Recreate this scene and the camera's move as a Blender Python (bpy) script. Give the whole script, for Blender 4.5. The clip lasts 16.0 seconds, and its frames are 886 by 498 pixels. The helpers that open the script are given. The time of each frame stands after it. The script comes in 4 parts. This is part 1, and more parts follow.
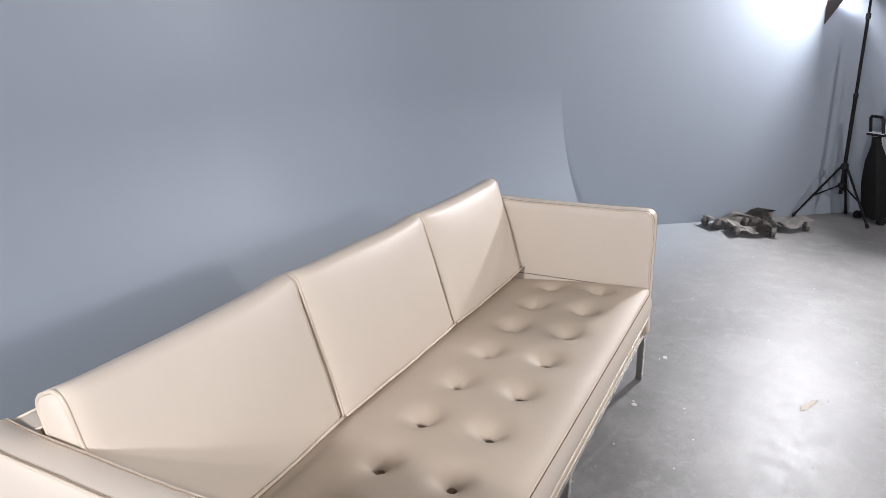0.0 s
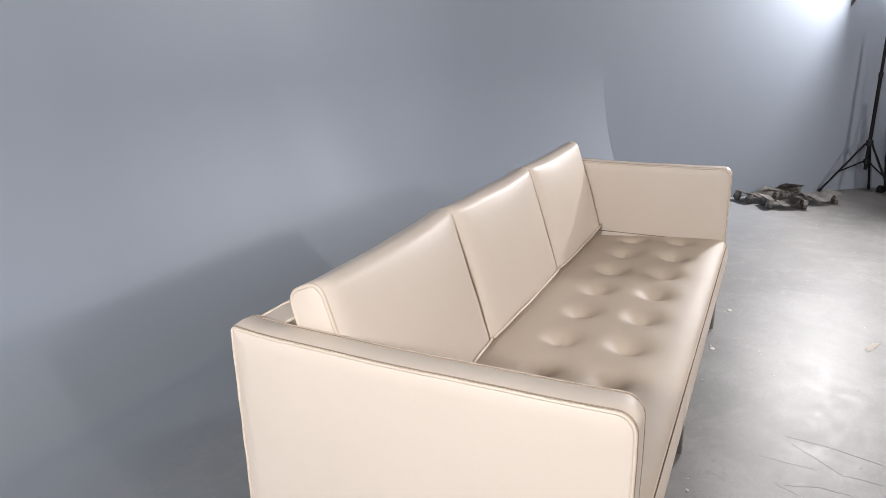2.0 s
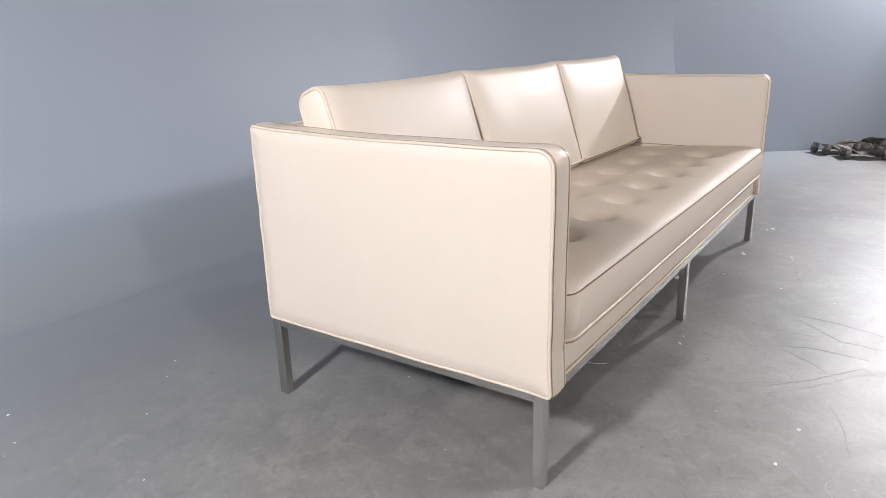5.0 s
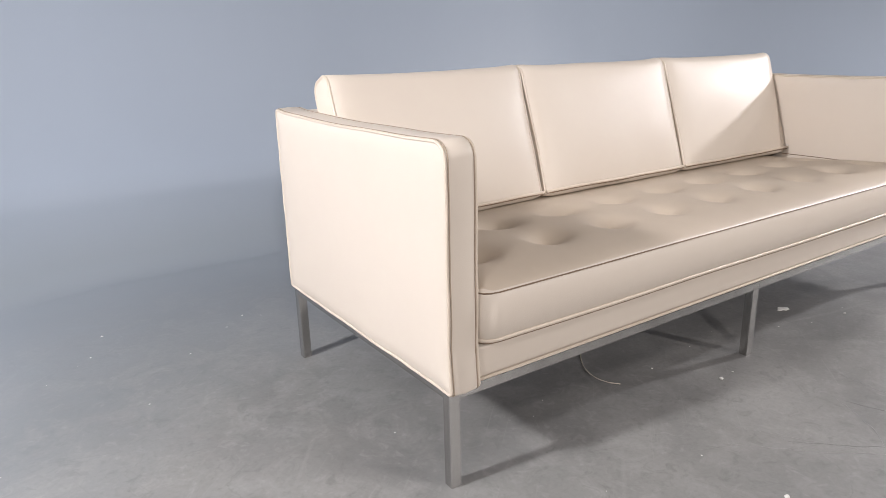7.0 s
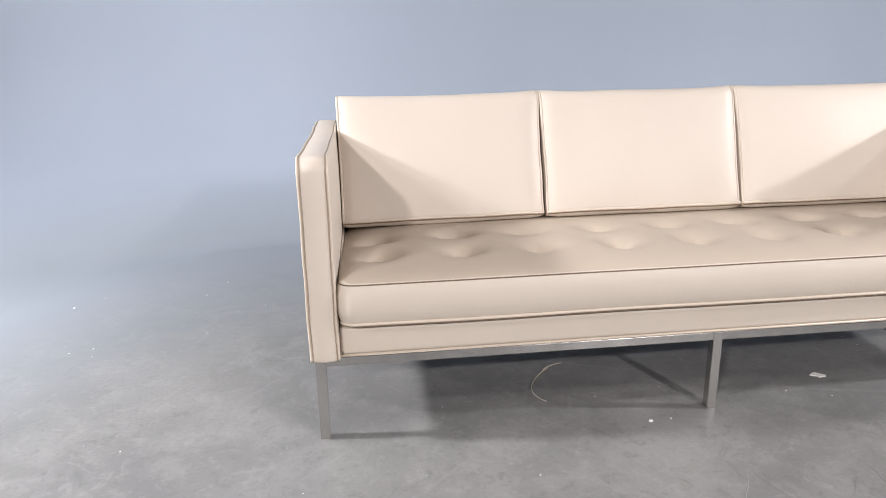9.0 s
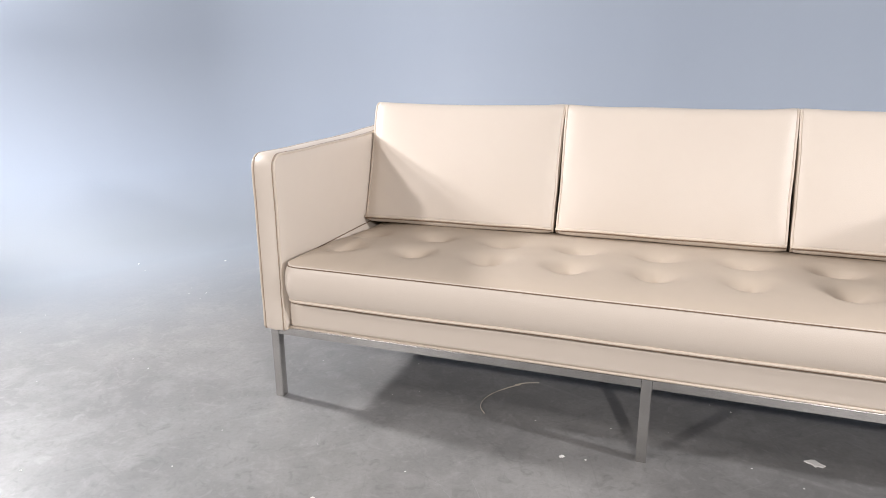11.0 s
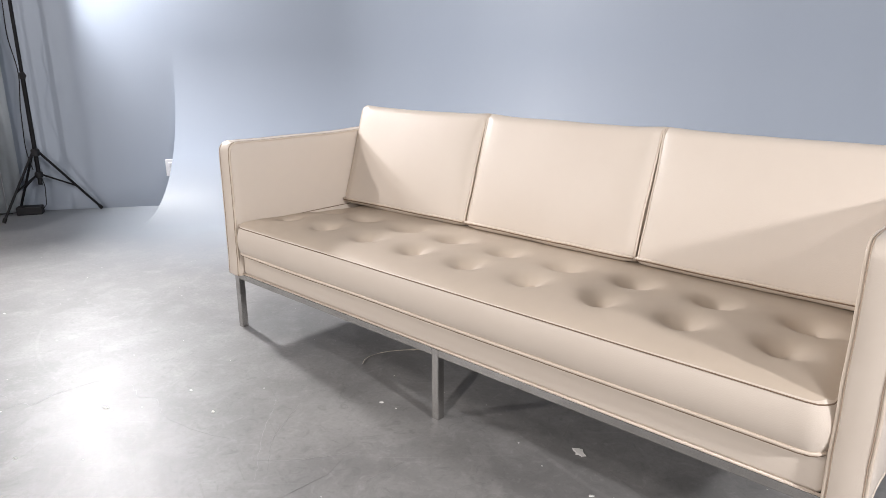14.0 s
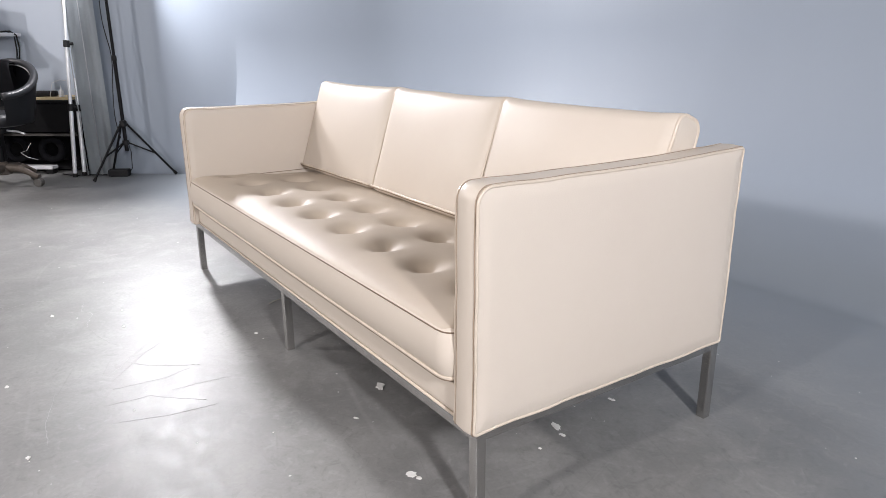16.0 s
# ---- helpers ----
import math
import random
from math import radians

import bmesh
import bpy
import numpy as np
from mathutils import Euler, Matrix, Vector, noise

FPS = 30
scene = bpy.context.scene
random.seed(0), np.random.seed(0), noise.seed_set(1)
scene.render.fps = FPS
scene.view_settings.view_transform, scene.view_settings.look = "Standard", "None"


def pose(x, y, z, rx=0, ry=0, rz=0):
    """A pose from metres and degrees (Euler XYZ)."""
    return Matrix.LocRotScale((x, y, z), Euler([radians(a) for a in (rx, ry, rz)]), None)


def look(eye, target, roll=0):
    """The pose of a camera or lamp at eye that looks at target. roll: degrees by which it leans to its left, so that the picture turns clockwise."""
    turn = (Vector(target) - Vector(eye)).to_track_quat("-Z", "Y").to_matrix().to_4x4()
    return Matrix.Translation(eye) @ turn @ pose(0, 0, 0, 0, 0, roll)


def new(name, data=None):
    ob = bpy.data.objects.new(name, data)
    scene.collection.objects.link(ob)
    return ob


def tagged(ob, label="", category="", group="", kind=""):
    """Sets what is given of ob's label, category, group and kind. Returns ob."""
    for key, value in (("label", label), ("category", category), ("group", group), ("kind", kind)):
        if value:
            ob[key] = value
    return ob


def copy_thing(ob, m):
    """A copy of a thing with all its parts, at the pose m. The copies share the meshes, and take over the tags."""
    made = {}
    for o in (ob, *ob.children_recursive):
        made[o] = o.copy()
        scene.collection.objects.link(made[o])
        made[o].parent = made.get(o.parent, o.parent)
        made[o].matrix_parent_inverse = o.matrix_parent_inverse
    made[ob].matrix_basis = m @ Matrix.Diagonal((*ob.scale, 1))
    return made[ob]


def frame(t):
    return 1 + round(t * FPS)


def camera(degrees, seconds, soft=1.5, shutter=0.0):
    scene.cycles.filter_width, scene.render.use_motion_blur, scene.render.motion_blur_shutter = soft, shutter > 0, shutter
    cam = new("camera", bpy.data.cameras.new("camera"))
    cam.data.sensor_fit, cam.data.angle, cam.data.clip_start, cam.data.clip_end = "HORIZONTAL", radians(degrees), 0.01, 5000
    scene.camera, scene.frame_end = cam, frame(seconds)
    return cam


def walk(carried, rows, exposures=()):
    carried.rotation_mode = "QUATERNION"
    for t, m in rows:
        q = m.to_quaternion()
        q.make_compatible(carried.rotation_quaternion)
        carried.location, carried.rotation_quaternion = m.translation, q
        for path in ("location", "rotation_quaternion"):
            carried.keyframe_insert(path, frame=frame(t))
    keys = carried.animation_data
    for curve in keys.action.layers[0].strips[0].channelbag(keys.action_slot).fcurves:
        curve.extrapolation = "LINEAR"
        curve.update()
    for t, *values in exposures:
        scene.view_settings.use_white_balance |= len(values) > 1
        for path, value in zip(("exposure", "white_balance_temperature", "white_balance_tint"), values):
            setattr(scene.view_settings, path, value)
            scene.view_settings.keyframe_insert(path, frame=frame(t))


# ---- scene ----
cam = camera(66.2, 16.0, soft=0.8)
PATH = [
    (0, (-0.559, -0.444, 1.367), (1.141, 0.429, 0.776), -1.1),
    (0.5, (-0.67, -0.286, 1.356), (1.062, 0.522, 0.768), -1.1),
    (1, (-0.753, -0.181, 1.36), (0.974, 0.634, 0.766), -1.2),
    (1.5, (-0.863, -0.155, 1.317), (0.856, 0.677, 0.722), -1.3),
    (2, (-0.954, -0.164, 1.269), (0.758, 0.678, 0.67), -1.2),
    (2.5, (-1.016, -0.184, 1.213), (0.692, 0.666, 0.612), -1.3),
    (3, (-1.051, -0.221, 1.131), (0.649, 0.643, 0.529), -1.3),
    (3.5, (-1.068, -0.258, 1.053), (0.624, 0.621, 0.451), -1.4),
    (4, (-1.138, -0.326, 0.994), (0.527, 0.604, 0.392), -1.5),
    (6.5, (-0.853, -0.895, 0.874), (0.393, 0.555, 0.287), -1.5),
    (7, (-0.681, -1.003, 0.88), (0.382, 0.588, 0.3), -1.5),
    (7.5, (-0.516, -1.174, 0.889), (0.342, 0.541, 0.321), -1.6),
    (8, (-0.321, -1.311, 0.902), (0.349, 0.486, 0.332), -1.4),
    (8.5, (-0.095, -1.455, 0.936), (0.34, 0.412, 0.365), -1.6),
    (9, (0.132, -1.557, 0.944), (0.349, 0.35, 0.38), -1.1),
    (11.5, (1.3, -1.534, 0.976), (0.429, 0.18, 0.423), -0.4),
    (12, (1.499, -1.477, 0.985), (0.457, 0.137, 0.429), -0.2),
    (12.5, (1.671, -1.395, 1.005), (0.564, 0.174, 0.446), -0.2),
    (13, (1.844, -1.352, 1.017), (0.703, 0.192, 0.454), -0.3),
    (13.5, (2.034, -1.357, 1.036), (0.838, 0.144, 0.474), -0.2),
    (14, (2.23, -1.293, 1.026), (0.935, 0.125, 0.467), -0.1),
    (14.5, (2.458, -1.189, 1.032), (1.047, 0.11, 0.467), -0.2),
    (15, (2.705, -1.074, 1.017), (1.203, 0.115, 0.443), -0.3),
    (15.5, (2.901, -0.894, 0.998), (1.343, 0.219, 0.421), -0.4),
    (16, (3.035, -0.73, 0.967), (1.443, 0.337, 0.391), -0.3),
]
EXPOSURES = [(0, -0.4, 6500, 10), (1.5, -0.49, 6680, 10), (3, -0.53, 6780, 10), (4, -0.48, 6640, 10), (6.5, -0.3, 6640, 10), (8.0, -0.09, 6530, 10), (9, 0.06, 6500, 10), (11.5, 0.0, 6580, 10), (14, -0.15, 6620, 10), (16, -0.18, 6540, 10)]
walk(cam, [(t, look(eye, target, roll)) for t, eye, target, roll in PATH], EXPOSURES)

# ---- world and lights ----
world = bpy.data.worlds.new("world")
scene.world = world
world.use_nodes = True
world.node_tree.nodes["Background"].inputs[0].default_value = (0.6, 0.7, 0.85, 1)
world.node_tree.nodes["Background"].inputs[1].default_value = 0.0


def area_lamp(name, eye, target, watts, width, height, colour=(1, 1, 1), shape="RECTANGLE", spread=180):
    data = bpy.data.lights.new(name, "AREA")
    data.shape, data.size, data.size_y, data.energy, data.color = shape, width, height, watts, colour
    data.spread = radians(spread)
    ob = new(name, data)
    ob.matrix_world = look(eye, target)
    return ob


KEY = (1.0, 0.952, 0.955)
RIM = (0.965, 0.955, 1.0)
area_lamp("softbox_light", (2.40, -3.90, 2.35), (1.1, 0.6, 0.6), 98, 0.14, 0.14, KEY)
area_lamp("softbox_light", (-1.65, -4.05, 2.50), (0.9, 0.6, 0.6), 104, 0.20, 0.20, KEY)
area_lamp("side_light", (-3.00, -2.10, 2.70), (0.9, 0.3, 0.4), 52, 0.20, 0.20, KEY)
area_lamp("side_light", (4.50, -1.72, 2.64), (1.1, 0.3, 0.4), 26, 0.20, 0.20, KEY)
LAMP_R, AIM_R = (5.15, -0.74, 2.02), (3.66, -0.50, 0.58)
LAMP_L, AIM_L = (-2.54, 0.25, 2.02), (-1.06, 0.48, 0.58)
area_lamp("stand_light", LAMP_R, AIM_R, 162, 0.26, 0.26, RIM, "DISK")
area_lamp("stand_light", LAMP_L, AIM_L, 164, 0.26, 0.26, RIM, "DISK")

# ---- materials ----


def material(name, colour, rough=0.5, metal=0.0, second=None, scale=6.0, amount=0.5, bump=0.0, bump_scale=200.0,
             rough_var=0.0, spec=0.5, coat=0.0, stretch=(1, 1, 1)):
    """A surface with variation at two scales, relief and uneven gloss."""
    m = bpy.data.materials.new(name)
    m.use_nodes = True
    t = m.node_tree
    b = t.nodes["Principled BSDF"]
    b.inputs["Base Color"].default_value = (*colour, 1)
    b.inputs["Roughness"].default_value = rough
    b.inputs["Metallic"].default_value = metal
    b.inputs["Specular IOR Level"].default_value = spec
    b.inputs["Coat Weight"].default_value = coat
    co = t.nodes.new("ShaderNodeTexCoord")
    mp = t.nodes.new("ShaderNodeMapping")
    mp.inputs["Scale"].default_value = stretch
    t.links.new(co.outputs["Object"], mp.inputs["Vector"])

    def noisy(s, detail=5.0):
        n = t.nodes.new("ShaderNodeTexNoise")
        n.inputs["Scale"].default_value, n.inputs["Detail"].default_value = s, detail
        t.links.new(mp.outputs[0], n.inputs["Vector"])
        return n.outputs["Fac"]

    def ramp(src, lo, hi, a=0.0, z=1.0):
        r = t.nodes.new("ShaderNodeMapRange")
        r.inputs["From Min"].default_value, r.inputs["From Max"].default_value = lo, hi
        r.inputs["To Min"].default_value, r.inputs["To Max"].default_value = a, z
        t.links.new(src, r.inputs["Value"])
        return r.outputs["Result"]

    if second:
        big, fine = noisy(scale), noisy(scale * 9.0)
        add = t.nodes.new("ShaderNodeMath")
        add.operation = "MULTIPLY_ADD"
        add.inputs[1].default_value = 0.35
        t.links.new(fine, add.inputs[0])
        t.links.new(big, add.inputs[2])
        mix = t.nodes.new("ShaderNodeMix")
        mix.data_type = "RGBA"
        mix.inputs[6].default_value, mix.inputs[7].default_value = (*colour, 1), (*second, 1)
        t.links.new(ramp(add.outputs[0], 0.5, 0.9, 0.0, amount), mix.inputs[0])
        t.links.new(mix.outputs[2], b.inputs["Base Color"])
    if rough_var:
        t.links.new(ramp(noisy(scale * 2.3), 0.3, 0.7, rough - rough_var, rough + rough_var), b.inputs["Roughness"])
    if bump:
        bp = t.nodes.new("ShaderNodeBump")
        bp.inputs["Strength"].default_value, bp.inputs["Distance"].default_value = bump, 0.002
        t.links.new(noisy(bump_scale, 3.0), bp.inputs["Height"])
        t.links.new(bp.outputs[0], b.inputs["Normal"])
    return m


LEATHER = material("cream_leather", (0.588, 0.519, 0.443), 0.46, second=(0.558, 0.486, 0.415), scale=3.0, amount=0.5,
                   bump=0.17, bump_scale=420, rough_var=0.03, spec=0.42)
# seat top darker than LEATHER: its shade under low lamps is in the colour
SEAT = material("shaded_seat_leather", (0.492, 0.414, 0.331), 0.53, second=(0.438, 0.367, 0.292), scale=3.5, amount=0.6,
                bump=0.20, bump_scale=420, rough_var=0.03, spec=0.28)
PIPING = material("piping_leather", (0.592, 0.509, 0.418), 0.4, second=(0.522, 0.444, 0.357), scale=9.0, bump=0.1, bump_scale=700)
STITCH = material("seam_thread", (0.17, 0.115, 0.075), 0.75, second=(0.25, 0.175, 0.12), scale=30.0)
SEAM = material("pale_seam_thread", (0.30, 0.232, 0.17), 0.75, second=(0.38, 0.30, 0.23), scale=30.0)
BUTTON = material("button_leather", (0.26, 0.19, 0.125), 0.5, second=(0.33, 0.25, 0.17), scale=20.0)
STEEL = material("satin_steel", (0.58, 0.57, 0.55), 0.24, metal=1.0, second=(0.40, 0.39, 0.375), scale=14.0, rough_var=0.02,
                 bump=0.03, bump_scale=300, stretch=(1, 1, 0.2))
PAINT = material("grey_blue_wall_paint", (0.273, 0.310, 0.361), 0.46, second=(0.244, 0.278, 0.327), scale=1.6, amount=0.35,
                 bump=0.08, bump_scale=160, rough_var=0.05, spec=0.3, stretch=(1, 1, 0.22))
# paler than PAINT: the light that brightens the bay walls is in the colour
BAYPAINT = material("lit_bay_paint", (0.592, 0.652, 0.739), 0.6, second=(0.539, 0.600, 0.687), scale=1.6, bump=0.1, bump_scale=160)
# for the unseen ceiling and walls, dark so that they bounce little light
CEIL = material("dull_ceiling", (0.06, 0.06, 0.066), 0.9, second=(0.05, 0.05, 0.055), scale=1.0)
HALL = material("unseen_wall_dark", (0.09, 0.09, 0.10), 0.9, second=(0.07, 0.07, 0.08), scale=1.0)
BLACK = material("black_enamel", (0.006, 0.006, 0.007), 0.45, second=(0.010, 0.010, 0.011), scale=20.0, spec=0.15)
RUBBER = material("black_rubber", (0.010, 0.010, 0.010), 0.75, second=(0.016, 0.016, 0.016), scale=25.0, spec=0.2)
ALU = material("pale_aluminium", (0.86, 0.87, 0.89), 0.34, metal=0.35, second=(0.62, 0.63, 0.65), scale=18.0)
CURTAIN = material("grey_curtain_cloth", (0.395, 0.432, 0.460), 0.8, second=(0.330, 0.364, 0.392), scale=5.0, bump=0.25, bump_scale=500)
CASTIRON = material("worn_grey_plate", (0.17, 0.158, 0.146), 0.5, metal=0.2, second=(0.34, 0.315, 0.288), scale=22.0, amount=0.7, bump=0.3, bump_scale=120)
WHITE = material("white_laminate", (0.72, 0.73, 0.75), 0.45, second=(0.66, 0.67, 0.69), scale=7.0)
WOOD = material("pale_board", (0.52, 0.42, 0.25), 0.6, second=(0.42, 0.33, 0.19), scale=9.0, stretch=(1, 8, 1))
PLASTIC = material("dark_plastic", (0.007, 0.007, 0.008), 0.5, second=(0.012, 0.012, 0.014), scale=15.0, bump=0.1, spec=0.3)
MESHCLOTH = material("charcoal_mesh_cloth", (0.008, 0.008, 0.010), 0.85, second=(0.014, 0.014, 0.017), scale=30.0, bump=0.4, bump_scale=600, spec=0.15)
CHIP = material("white_paint_chip", (0.74, 0.73, 0.70), 0.7, second=(0.62, 0.61, 0.58), scale=40.0)
GROOVE = material("bare_scratched_concrete", (0.30, 0.293, 0.282), 0.46, second=(0.24, 0.234, 0.226), scale=30.0, amount=0.8, bump=0.3, bump_scale=250, spec=0.6)
DARKLINE = material("dark_scuff", (0.160, 0.156, 0.151), 0.50, second=(0.21, 0.205, 0.198), scale=30.0, spec=0.6)
BEIGE = material("beige_filler", (0.52, 0.465, 0.39), 0.6, second=(0.40, 0.36, 0.30), scale=25.0)
THREAD = material("pale_thread", (0.55, 0.50, 0.42), 0.8, second=(0.45, 0.4, 0.33), scale=30.0)
RUST = material("red_brown_flap", (0.10, 0.075, 0.068), 0.6, second=(0.08, 0.058, 0.052), scale=12.0)
BRONZE = material("worn_brown_metal", (0.075, 0.060, 0.048), 0.5, metal=0.2, second=(0.14, 0.115, 0.095), scale=16.0, amount=0.7, bump=0.2, bump_scale=90)
TUB = material("charcoal_vinyl", (0.013, 0.0135, 0.016), 0.45, second=(0.021, 0.022, 0.026), scale=9.0, bump=0.2, bump_scale=300)
TREAD = material("grey_castor_tread", (0.085, 0.079, 0.073), 0.65, second=(0.13, 0.12, 0.11), scale=24.0)
SILVER = material("silver_cloth", (0.55, 0.56, 0.58), 0.4, metal=0.5, second=(0.48, 0.49, 0.51), scale=10.0, bump=0.2)


def concrete():
    m = bpy.data.materials.new("sealed_concrete")
    m.use_nodes = True
    t = m.node_tree
    b = t.nodes["Principled BSDF"]
    co = t.nodes.new("ShaderNodeTexCoord").outputs["Object"]

    def node(kind, **inputs):
        n = t.nodes.new(kind)
        for key, value in inputs.items():
            key = key.replace("_", " ")
            if hasattr(value, "is_output"):
                t.links.new(value, n.inputs[key])
            else:
                n.inputs[key].default_value = value
        return n

    def span(src, lo, hi, a=0.0, z=1.0):
        return node("ShaderNodeMapRange", Value=src, From_Min=lo, From_Max=hi, To_Min=a, To_Max=z).outputs["Result"]

    def blend(fac, one, two):
        n = t.nodes.new("ShaderNodeMix")
        n.data_type = "RGBA"
        for slot, v in ((0, fac), (6, one), (7, two)):
            if hasattr(v, "is_output"):
                t.links.new(v, n.inputs[slot])
            else:
                n.inputs[slot].default_value = v
        return n.outputs[2]

    cloud = node("ShaderNodeTexNoise", Vector=co, Scale=1.7, Detail=6.0, Roughness=0.6).outputs["Fac"]
    stain = node("ShaderNodeTexNoise", Vector=co, Scale=6.5, Detail=8.0, Roughness=0.68, Distortion=0.6).outputs["Fac"]
    grain = node("ShaderNodeTexNoise", Vector=co, Scale=90.0, Detail=4.0, Roughness=0.6).outputs["Fac"]
    tone = blend(span(cloud, 0.35, 0.68), (0.155, 0.152, 0.148, 1), (0.234, 0.229, 0.221, 1))
    tone = blend(span(stain, 0.48, 0.70, 0, 0.48), tone, (0.304, 0.297, 0.286, 1))
    blot = node("ShaderNodeTexNoise", Vector=co, Scale=19.0, Detail=7.0, Roughness=0.66, Distortion=1.2).outputs["Fac"]
    tone = blend(span(blot, 0.55, 0.68, 0, 0.24), tone, (0.392, 0.383, 0.370, 1))
    tone = blend(span(blot, 0.46, 0.32, 0, 0.48), tone, (0.113, 0.111, 0.108, 1))
    tone = blend(span(grain, 0.45, 0.75, 0, 0.25), tone, (0.135, 0.132, 0.129, 1))
    # scratches: thin lines where a bent wave crosses a threshold
    for k, (ang, sc, dist) in enumerate(((0.3, 1.3, 7.0), (1.9, 0.9, 9.0), (2.7, 1.7, 6.0))):
        rot = node("ShaderNodeMapping", Vector=co, Rotation=(0, 0, ang), Location=(3.1 * k, 1.7 * k, 0)).outputs[0]
        wave = t.nodes.new("ShaderNodeTexWave")
        t.links.new(rot, wave.inputs["Vector"])
        wave.inputs["Scale"].default_value, wave.inputs["Distortion"].default_value = sc * 0.35, dist
        wave.inputs["Detail"].default_value, wave.inputs["Detail Scale"].default_value = 2.0, 0.7
        line = span(wave.outputs["Fac"], 0.9994, 1.0)
        where = span(node("ShaderNodeTexNoise", Vector=rot, Scale=2.2, Detail=3.0).outputs["Fac"], 0.5, 0.62)
        both = node("ShaderNodeMath")
        both.operation = "MULTIPLY"
        t.links.new(line, both.inputs[0])
        t.links.new(where, both.inputs[1])
        tone = blend(span(both.outputs[0], 0, 1, 0, 0.10), tone, (0.409, 0.400, 0.383, 1) if k < 2 else (0.104, 0.103, 0.100, 1))
    # a few meandering cracks
    bend = node("ShaderNodeTexNoise", Vector=co, Scale=3.0, Detail=5.0, Roughness=0.6).outputs["Color"]
    shift = node("ShaderNodeVectorMath")
    shift.operation = "MULTIPLY_ADD"
    t.links.new(bend, shift.inputs[0])
    shift.inputs[1].default_value = (0.55, 0.55, 0)
    t.links.new(co, shift.inputs[2])
    for sc, thin, shade, amt in ((1.15, 0.0042, (0.096, 0.094, 0.091, 1), 0.22), (2.3, 0.006, (0.400, 0.392, 0.374, 1), 0.08)):
        cell = t.nodes.new("ShaderNodeTexVoronoi")
        cell.feature = "DISTANCE_TO_EDGE"
        cell.inputs["Scale"].default_value = sc
        t.links.new(shift.outputs[0], cell.inputs["Vector"])
        crack = span(cell.outputs["Distance"], thin, thin * 0.3)
        where = span(node("ShaderNodeTexNoise", Vector=co, Scale=1.9 * sc, Detail=4.0).outputs["Fac"], 0.53, 0.60)
        both = node("ShaderNodeMath")
        both.operation = "MULTIPLY"
        t.links.new(crack, both.inputs[0])
        t.links.new(where, both.inputs[1])
        tone = blend(span(both.outputs[0], 0, 1, 0, amt), tone, shade)
    # the studio paint runs out on to the floor in front of the back wall
    def away(px, py, nx, ny):
        low = node("ShaderNodeVectorMath")
        low.operation = "DOT_PRODUCT"
        t.links.new(co, low.inputs[0])
        low.inputs[1].default_value = (nx, ny, 0)
        less = node("ShaderNodeMath")
        less.operation = "SUBTRACT"
        t.links.new(low.outputs["Value"], less.inputs[0])
        less.inputs[1].default_value = px * nx + py * ny
        return less.outputs[0]

    near = away(0, 2.45, 0, -1)
    for other in (away(-2.22, 0.94, 0.8, -0.6), away(4.095, 1.0, -0.8, -0.6)):
        low = node("ShaderNodeMath")
        low.operation = "SMOOTH_MIN"
        t.links.new(near, low.inputs[0])
        t.links.new(other, low.inputs[1])
        low.inputs[2].default_value = 0.5
        near = low.outputs[0]
    edge = node("ShaderNodeMath")
    edge.operation = "MULTIPLY_ADD"
    edge.inputs[1].default_value = 0.5
    t.links.new(stain, edge.inputs[0])
    t.links.new(near, edge.inputs[2])
    ends = node("ShaderNodeMath")
    ends.operation = "MULTIPLY"
    t.links.new(span(edge.outputs[0], 2.0, 0.95, 0, 0.98), ends.inputs[0])
    sep = node("ShaderNodeSeparateXYZ", Vector=co)
    t.links.new(span(sep.outputs["Y"], -0.40, 0.35), ends.inputs[1])
    brush = node("ShaderNodeMapping", Vector=co, Scale=(1, 1, 0.22)).outputs[0]
    brush = node("ShaderNodeTexNoise", Vector=brush, Scale=1.6, Detail=5.0).outputs["Fac"]
    coat = blend(span(brush, 0.40, 0.70, 0, 0.35), (0.273, 0.310, 0.361, 1), (0.244, 0.278, 0.327, 1))
    coat = blend(span(sep.outputs["Z"], 0.36, 0.06), coat, (0.233, 0.256, 0.280, 1))        # greyer and darker towards the foot of the curve
    over = node("ShaderNodeMath")
    over.operation = "MAXIMUM"
    t.links.new(ends.outputs[0], over.inputs[0])
    t.links.new(span(sep.outputs["Z"], 0.0, 0.03), over.inputs[1])
    cover = over.outputs[0]
    gloss = node("ShaderNodeMath")
    gloss.operation = "ADD"
    t.links.new(span(grain, 0.3, 0.7, 0.21, 0.27), gloss.inputs[0])
    t.links.new(span(blot, 0.35, 0.65, 0.18, 0.29), gloss.inputs[1])
    t.links.new(span(cover, 0, 1, 0.52, 0.27), b.inputs["Specular IOR Level"])
    dull = node("ShaderNodeMix", Factor=cover, A=gloss.outputs[0], B=0.46)
    t.links.new(dull.outputs[0], b.inputs["Roughness"])
    # scuffs: fine crazed lines that catch the light, over a slight unevenness
    warp = node("ShaderNodeVectorMath")
    warp.operation = "MULTIPLY_ADD"
    t.links.new(node("ShaderNodeTexNoise", Vector=co, Scale=9.0, Detail=6.0, Roughness=0.7).outputs["Color"], warp.inputs[0])
    warp.inputs[1].default_value = (0.10, 0.10, 0)
    t.links.new(co, warp.inputs[2])
    scuff = t.nodes.new("ShaderNodeTexVoronoi")
    scuff.feature = "DISTANCE_TO_EDGE"
    scuff.inputs["Scale"].default_value = 9.0
    t.links.new(warp.outputs[0], scuff.inputs["Vector"])
